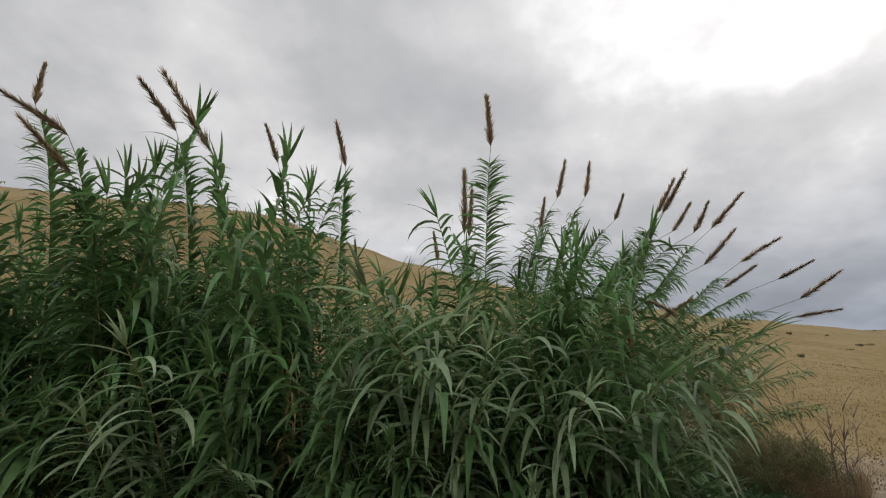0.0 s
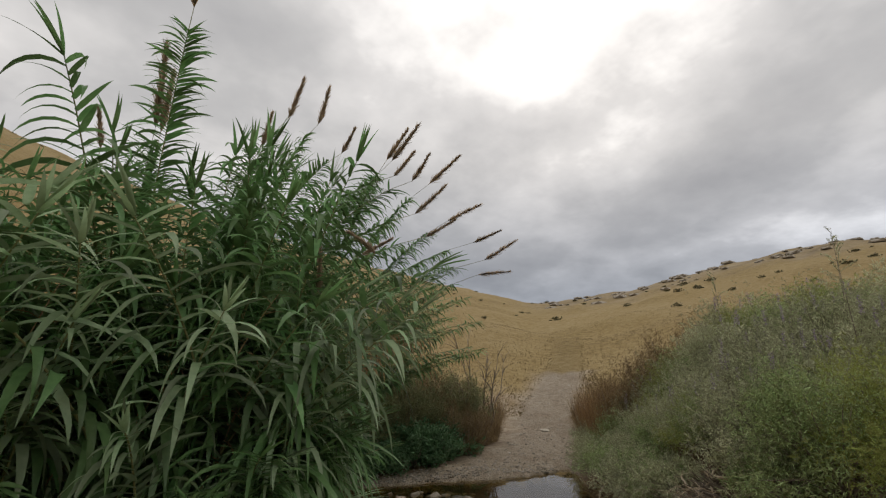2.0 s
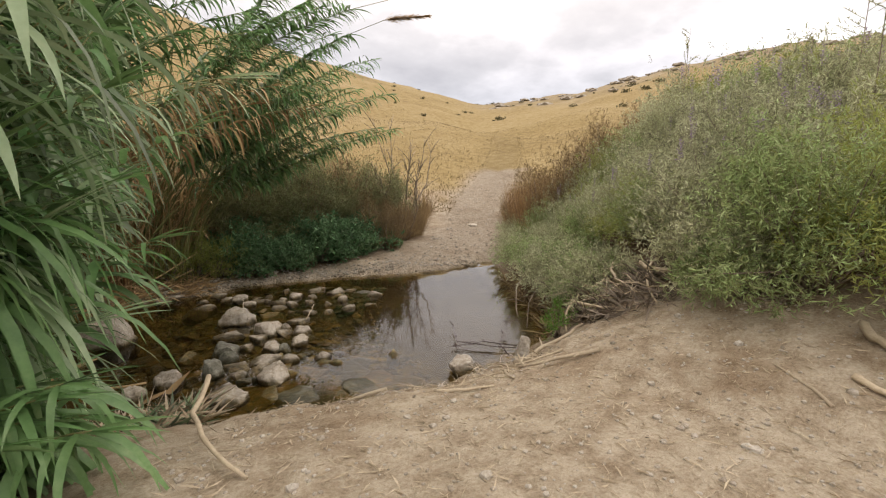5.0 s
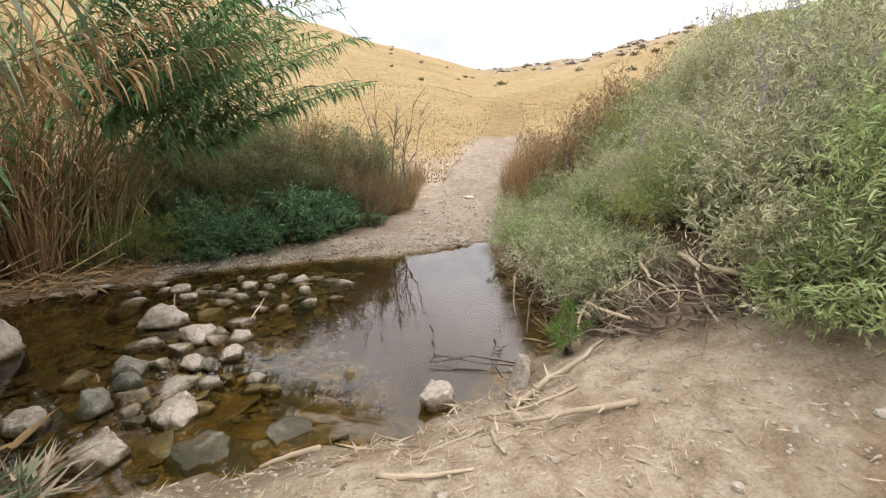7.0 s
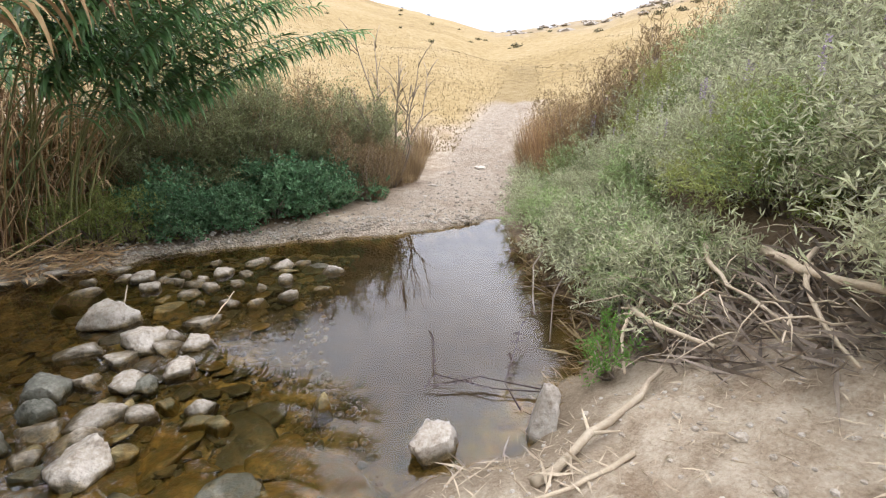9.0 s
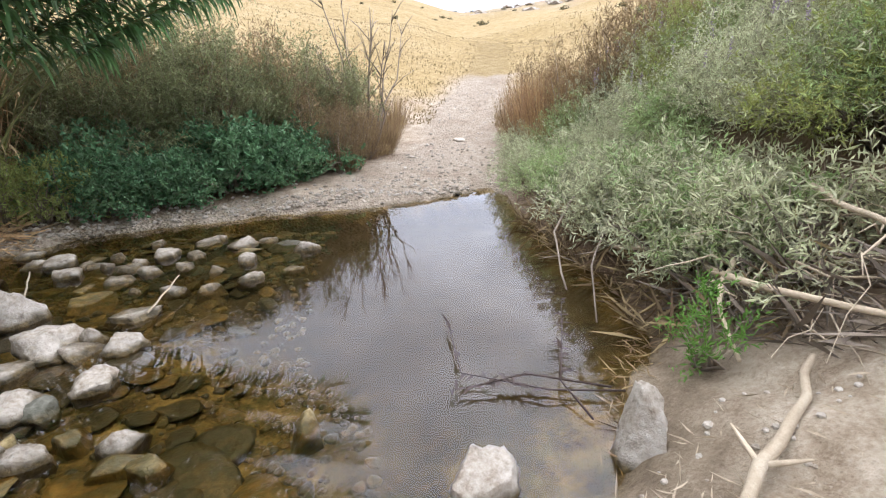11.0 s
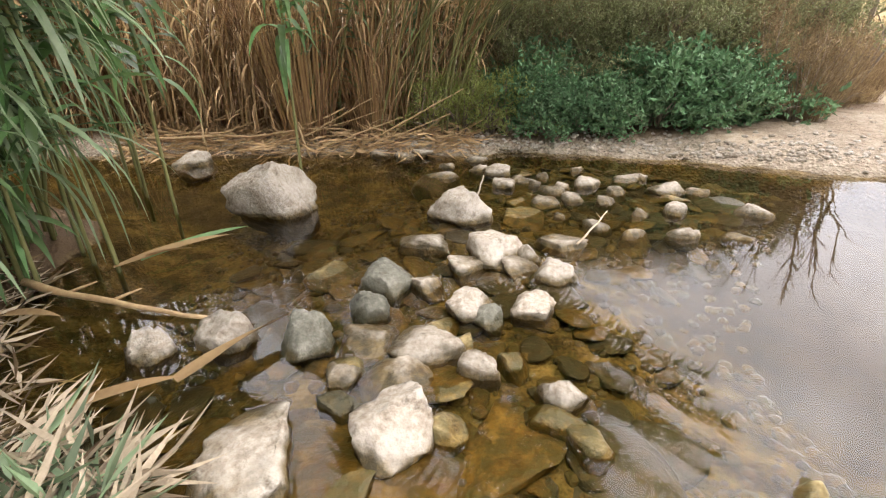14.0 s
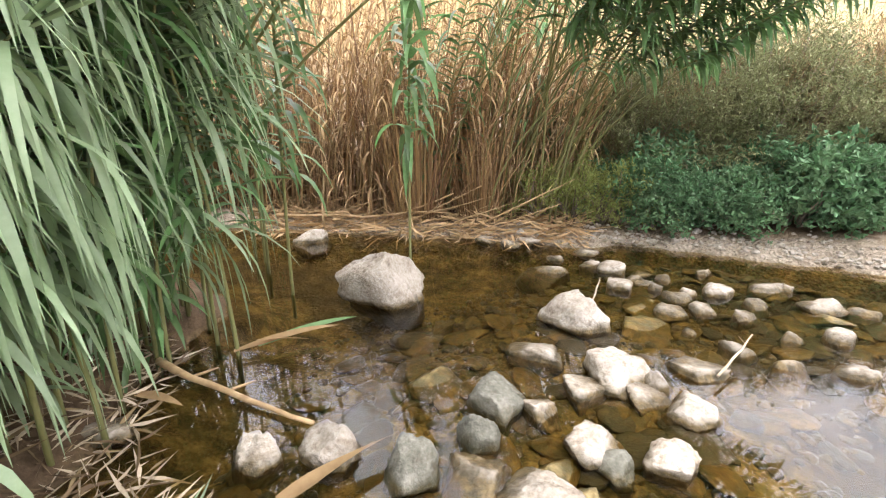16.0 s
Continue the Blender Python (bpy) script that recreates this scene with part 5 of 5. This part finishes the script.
for i, row in enumerate([(8.14, 6.38, 7.5, 5.35, 0.022, 0.02, 0.22), (7.45, 5.4, 6.75, 4.5, 0.024, 0.2, 0.12), (7.6, 4.6, 6.85, 3.85, 0.03, 0.25, 0.2), (7.3, 5.2, 6.7, 4.95, 0.016, 0.25, 0.05), (7.7, 5.0, 6.8, 4.2, 0.018, 0.35, 0.1), (7.35, 4.3, 6.6, 3.9, 0.015, 0.25, 0.05), (8.6, 7.0, 7.4, 6.3, 0.012, 0.35, 0.02), (8.2, 6.3, 7.1, 5.85, 0.010, 0.4, 0.01)]):
    put_stick(row[0], row[1], row[2], row[3], row[4], "grey dead branch under the shrubs", row[5], row[6], "dead_wood" if i < 6 else "twig", 0.1, "branch", 30 + i, "dead branches under the shrubs")
put_stick(4.89, 7.97, 5.2, 8.42, 0.008, "thin pale stick between the stones", 0.05, 0.12, seed=50, bend=0.01)
put_stick(4.22, 8.6, 4.33, 8.95, 0.009, "thin pale stick between the stones", 0.02, 0.22, seed=51, bend=0.01)
put_stick(1.8, 7.35, 2.9, 7.15, 0.022, "reddish broken reed cane floating on the pool", 0.06, 0.0, "dry_stem", 0.02, seed=52)
put_stick(0.5, 10.5, 2.7, 11.0, 0.02, "long dead reed cane fallen along the bank", 0.12, 0.12, "dry_stem", 0.03, seed=53)
put_stick(1.2, 10.4, 0.6, 11.6, 0.014, "dead reed cane leaning on the bank", 0.02, 1.1, "dry_stem", 0.02, seed=54)
put_stick(2.4, 10.45, 1.6, 11.4, 0.012, "dead reed cane leaning on the bank", 0.02, 0.9, "dry_stem", 0.02, seed=55)
put_stick(2.45, 10.6, 3.6, 11.2, 0.012, "dead reed cane fallen along the bank", 0.06, 0.25, "dry_stem", 0.02, seed=56)


fall = random.Random(58)
for i in range(12):
    x, y = fall.uniform(-0.4, 3.4), fall.uniform(10.5, 11.2)
    a, ln = fall.uniform(-0.5, 0.9), fall.uniform(0.7, 1.6)
    put_stick(x, y, x + ln * math.cos(a), y + ln * math.sin(a) * 0.6, fall.uniform(0.008, 0.014), "broken dead reed cane fallen along the bank", 0.05, fall.uniform(0.1, 0.6), "dry_stem", 0.03, seed=60 + i)


def straw_litter(name, poly, count, seed, length, width, material, label, lift=0.006, tilt=0.12):
    r = np.random.RandomState(seed)
    rr = random.Random(seed)
    pts = np.array(inside_poly(poly, rr, count))
    z = np.maximum(height(pts[:, 0], pts[:, 1]), 0.0) + lift
    a = r.uniform(0, 6.28, count)
    way = np.stack([np.cos(a), np.sin(a), r.normal(size=count) * tilt + tilt * 0.3], -1)
    v, f = leaf_cloud(np.stack([pts[:, 0], pts[:, 1], z], -1), way, length * r.uniform(0.4, 1.5, count), width * r.uniform(0.5, 1.4, count), r, 0.4)
    return tagged(new(name, array_mesh(name, [(v, f)], M[material])), label, "litter", kind="stuff")


SAND = [(2.6, 4.6), (3.2, 2.0), (6.6, 1.0), (6.9, 3.6), (6.5, 4.9), (5.2, 5.1), (3.8, 5.5)]
straw_litter("straw_litter", SAND, 3200, 61, 0.08, 0.005, "dead_wood", "bits of dry straw strewn over the sand")
straw_litter("straw_litter", [(4.4, 5.0), (4.7, 4.5), (5.3, 4.2), (5.8, 4.5), (5.6, 5.15), (5.0, 5.25)], 130, 62, 0.17, 0.007, "dead_wood", "broken reed straw heaped at the water's edge", 0.012)
straw_litter("straw_litter", [(0.2, 10.3), (2.4, 10.5), (4.4, 10.55), (4.3, 11.2), (2.0, 11.4), (0.0, 11.2)], 1500, 63, 0.34, 0.012, "dry_stem", "thick litter of fallen dead reed leaves on the bank", 0.02, 0.25)
straw_litter("straw_litter", [(1.4, 5.4), (2.5, 5.5), (2.95, 6.15), (2.5, 6.6), (2.1, 6.9), (1.7, 7.6), (1.3, 7.4)], 600, 64, 0.2, 0.008, "dead_wood", "fallen dead reed leaves at the foot of the reeds", 0.02, 0.25)
straw_litter("straw_litter", [(1.4, 5.4), (2.5, 5.5), (2.95, 6.15), (2.5, 6.6), (2.1, 6.9), (1.7, 7.6), (1.3, 7.4)], 500, 71, 0.2, 0.008, "brown_blade", "brown rotting reed leaves at the foot of the reeds", 0.02, 0.25)
HEAP = [(2.55, 6.0), (2.9, 5.75), (3.2, 5.9), (3.2, 6.2), (2.95, 6.35), (2.6, 6.3)]
straw_litter("straw_heap", HEAP, 420, 75, 0.26, 0.012, "dead_wood", "heap of pale broken reed straw at the water's edge", 0.03, 0.4)
straw_litter("straw_heap", HEAP, 160, 76, 0.24, 0.02, "pale_leaf", "heap of half-green reed leaves at the water's edge", 0.05, 0.45)
straw_litter("twig_litter", [(6.0, 5.05), (7.0, 5.4), (7.1, 5.65), (6.05, 5.25)], 160, 72, 0.1, 0.004, "brown_blade", "short dry twigs along the waterline", 0.012, 0.3)
straw_litter("twig_litter", [(6.55, 4.3), (6.6, 3.7), (7.6, 4.0), (8.0, 5.6), (7.5, 5.6), (6.9, 5.1)], 900, 65, 0.30, 0.007, "twig", "tangle of dry grey twigs under the shrubs", 0.04, 0.6)
straw_litter("twig_litter", [(6.9, 4.9), (7.5, 4.6), (8.2, 5.9), (9.2, 7.9), (8.8, 8.0), (7.55, 6.0), (7.0, 5.5)], 1500, 66, 0.24, 0.006, "brown_blade", "reddish dry roots and twigs along the waterline", 0.02, 0.7)
g = Geo()
rr = random.Random(72)
for x, y in inside_poly([(6.65, 4.3), (6.75, 3.9), (7.6, 4.0), (8.1, 5.3), (7.6, 5.5), (7.0, 5.15)], rr, 110):
    a = rr.gauss(-2.4, 0.7)
    ln = rr.uniform(0.25, 0.9)
    z = max(ground_at(x, y), 0) + rr.uniform(0.0, 0.28)
    p = Vector((x, y, z))
    pts = [p]
    for k in range(4):
        p = p + Vector((math.cos(a) * ln / 4, math.sin(a) * ln / 4, rr.gauss(0, 0.05)))
        p.z = max(p.z, max(ground_at(p.x, p.y), 0) + 0.005)
        a += rr.gauss(0, 0.25)
        pts.append(p.copy())
    w = rr.uniform(0.002, 0.007)
    tube(g, pts, [w, w, w * 0.8, w * 0.6, w * 0.3], 5)
single("twig_litter", g, M["dead_wood"], "tangle of bleached dead twigs under the shrubs", "twigs", kind="stuff")
# small stones on the sand
peb = []
rn = np.random.RandomState(14)
for x, y in inside_poly(SAND, random.Random(67), 1500):
    s = rn.uniform(0.006, 0.02) * (1 + 1.2 * (rn.rand() > 0.95))
    peb.append((bv * s + np.array([x, y, ground_at(x, y) + s * 0.15]), bf))
tagged(new("gravel", array_mesh("gravel", peb, M["stone"])), "small pale stones strewn over the sand", "gravel", kind="stuff")

# floating leaves and a drowned branch
def floating_leaf(x0, y0, x1, y1, width, material, label, seed):
    g = Geo()
    a = Vector((x0, y0, 0.05))
    ln = math.hypot(x1 - x0, y1 - y0)
    rr = random.Random(seed)
    blade(g, (0, 0, 0), Vector((x1 - x0, y1 - y0, 0.12)), ln, width, 0.05, rr, seg=8, fold=0.35)
    ob = single("reed_leaf", g, M[material], label, "leaf", "fallen reed leaves")
    ob.location = a
    return ob


for k, row in enumerate([(3.02, 6.66, 3.36, 7.1, 0.10), (2.2, 7.7, 2.66, 8.2, 0.08), (2.1, 7.6, 2.6, 8.05, 0.06), (2.7, 6.5, 3.1, 6.62, 0.06), (2.15, 7.75, 2.55, 7.75, 0.07), (1.9, 7.1, 2.3, 7.0, 0.07)]):
    floating_leaf(*row, "dry_leaf" if k != 1 else "reed_leaf", "fallen tan reed leaf on the shallow water", 70 + k)


def drowned_twig(pts, seed, label):
    r = random.Random(seed)
    root = thing("twig", label, "twig", "drowned twigs in the pool")
    a = Vector((pts[0][0], pts[0][1], 0.012))
    root.location = a
    P = [Vector((x, y, z)) - a for x, y, z in pts]
    g = Geo()
    tube(g, P, [0.006 * (1 - 0.6 * i / (len(P) - 1)) for i in range(len(P))], 5)
    part("stem", g, M["dark_twig"], root)
    for i in range(22):
        lg = Geo()
        p, d = along(P, r.uniform(0.25, 1.0))
        q = Vector((r.gauss(0, 1), r.gauss(0, 1), r.uniform(-0.1, 0.4)))
        blade(lg, p, q, r.uniform(0.045, 0.09), 0.02, 0.1, r, seg=3)
        part("leaf", lg, M["dark_twig"], root)


drowned_twig([(6.2, 5.35, 0.02), (6.3, 5.6, 0.06), (6.6, 5.8, 0.10), (6.95, 6.05, 0.16)], 81, "dark leafless twig standing in the pool")
drowned_twig([(6.5, 5.35, 0.03), (6.2, 5.6, 0.05), (5.98, 6.0, 0.05), (6.35, 6.53, 0.06)], 82, "dark twig with shrivelled leaves in the pool")
drowned_twig([(6.45, 5.4, 0.05), (6.2, 5.75, 0.07), (6.0, 5.85, 0.05), (5.85, 5.95, 0.03)], 83, "dark twig with shrivelled leaves in the pool")
fresh = make_shrub("weed", "small bright green weed at the water's edge", "weeds on the bank", 95, "fresh_leaf", radius=0.16, tall_z=0.42, clusters=130, per=5, leaf_len=0.04, leaf_w=0.012, up=0.8, twigs=10)
fresh["category"] = "weed"
fresh.location = (6.78, 5.1, ground_at(6.78, 5.1) - 0.02)
# bare shrub beside the path
rr = random.Random(96)
bare = thing("bare_shrub", "leafless grey shrub with thin upright branches", "shrub")
for i in range(9):
    g = Geo()
    a, h = rr.uniform(0, 6.28), rr.uniform(1.5, 2.6)
    pts = [Vector((0.05 * math.cos(a), 0.05 * math.sin(a), 0))]
    for k in range(5):
        pts.append(pts[-1] + Vector((math.cos(a) * 0.11 + rr.gauss(0, 0.07), math.sin(a) * 0.11 + rr.gauss(0, 0.07), h / 5)))
    tube(g, pts, [0.02, 0.017, 0.014, 0.011, 0.008, 0.004], 5)
    for k in range(9):
        p, d = along(pts, rr.uniform(0.35, 0.95))
        e = (d + Vector((rr.gauss(0, 0.7), rr.gauss(0, 0.7), 0.2))).normalized() * rr.uniform(0.2, 0.5)
        tube(g, [p, p + e * 0.5 + Vector((0, 0, 0.03)), p + e], [0.008, 0.006, 0.003], 4)
    part("branch", g, M["twig"], bare)
bare.location = (9.9, 12.9, ground_at(9.9, 12.9) - 0.02)
bare.scale = (1.35, 1.35, 1.35)

# rock ledges on the far ridge and stones beside the path
led = []
rn = np.random.RandomState(33)
for i in range(70):
    a, rd = math.radians(rn.uniform(44, 82)), rn.uniform(70, 108)
    x, y = 2 + math.sin(a) * rd, 2 + math.cos(a) * rd
    s = rn.uniform(0.4, 1.5)
    led.append((bv * np.array([s * 1.6, s, s * 0.55]) + np.array([x, y, ground_at(x, y)]), bf))
tagged(new("rock_ledges", array_mesh("rock_ledges", led, M["stone"])), "pale rock ledges scattered along the far ridge", "rocks", kind="stuff")
for x, y, w in ((13.1, 13.4, 0.34), (13.9, 14.0, 0.3), (15.5, 16.6, 0.5), (17.0, 17.9, 0.6), (18.2, 17.0, 0.5), (10.6, 12.3, 0.22), (9.7, 11.4, 0.16)):
    z = ground_at(x, y)
    put_stone(x, y, w, z + w * 0.5, "stone", "pale limestone rock beside the path", "rocks beside the path", 3, z)
# tall seed stalks above the shrubs
for x, y, h in ((8.6, 2.9, 2.6), (9.5, 3.2, 2.7), (9.0, 2.2, 2.5), (10.6, 5.6, 2.3)):
    stalk = thing("weed_stalk", "tall dry weed stalk with grey seed sprays", "weed", "seed stalks above the shrubs")
    rr = random.Random(int(x * 31 + y * 7))
    g = Geo()
    pts = [Vector((0, 0, 0)), Vector((0.03, 0.02, h * 0.5)), Vector((rr.gauss(0, 0.1), rr.gauss(0, 0.1), h))]
    tube(g, pts, [0.008, 0.006, 0.002], 5)
    part("stem", g, M["twig"], stalk)
    for k in range(13):
        g = Geo()
        p, d = along(pts, 0.55 + 0.034 * k)
        e = Vector((rr.gauss(0, 1), rr.gauss(0, 1), 1.2)).normalized() * (0.36 - 0.018 * k)
        tube(g, [p, p + e * 0.6, p + e], [0.004, 0.003, 0.001], 4)
        for q in range(26):
            u = rr.uniform(0.3, 1.0)
            blade(g, p + e * u, (rr.gauss(0, 1), rr.gauss(0, 1), 0.6), 0.035, 0.012, 0.1, rr, seg=2)
        part("seed_spray", g, M["grey_leaf"], stalk)
    stalk.location = (x, y, ground_at(x, y) - 0.02)

# withered canes among the green ones
for k in range(9):
    put(dry_reeds[k % 6], rng.uniform(-3.5, 1.6), rng.uniform(4.9, 5.6), rng.uniform(-130, -20), rng.uniform(0.6, 0.85))
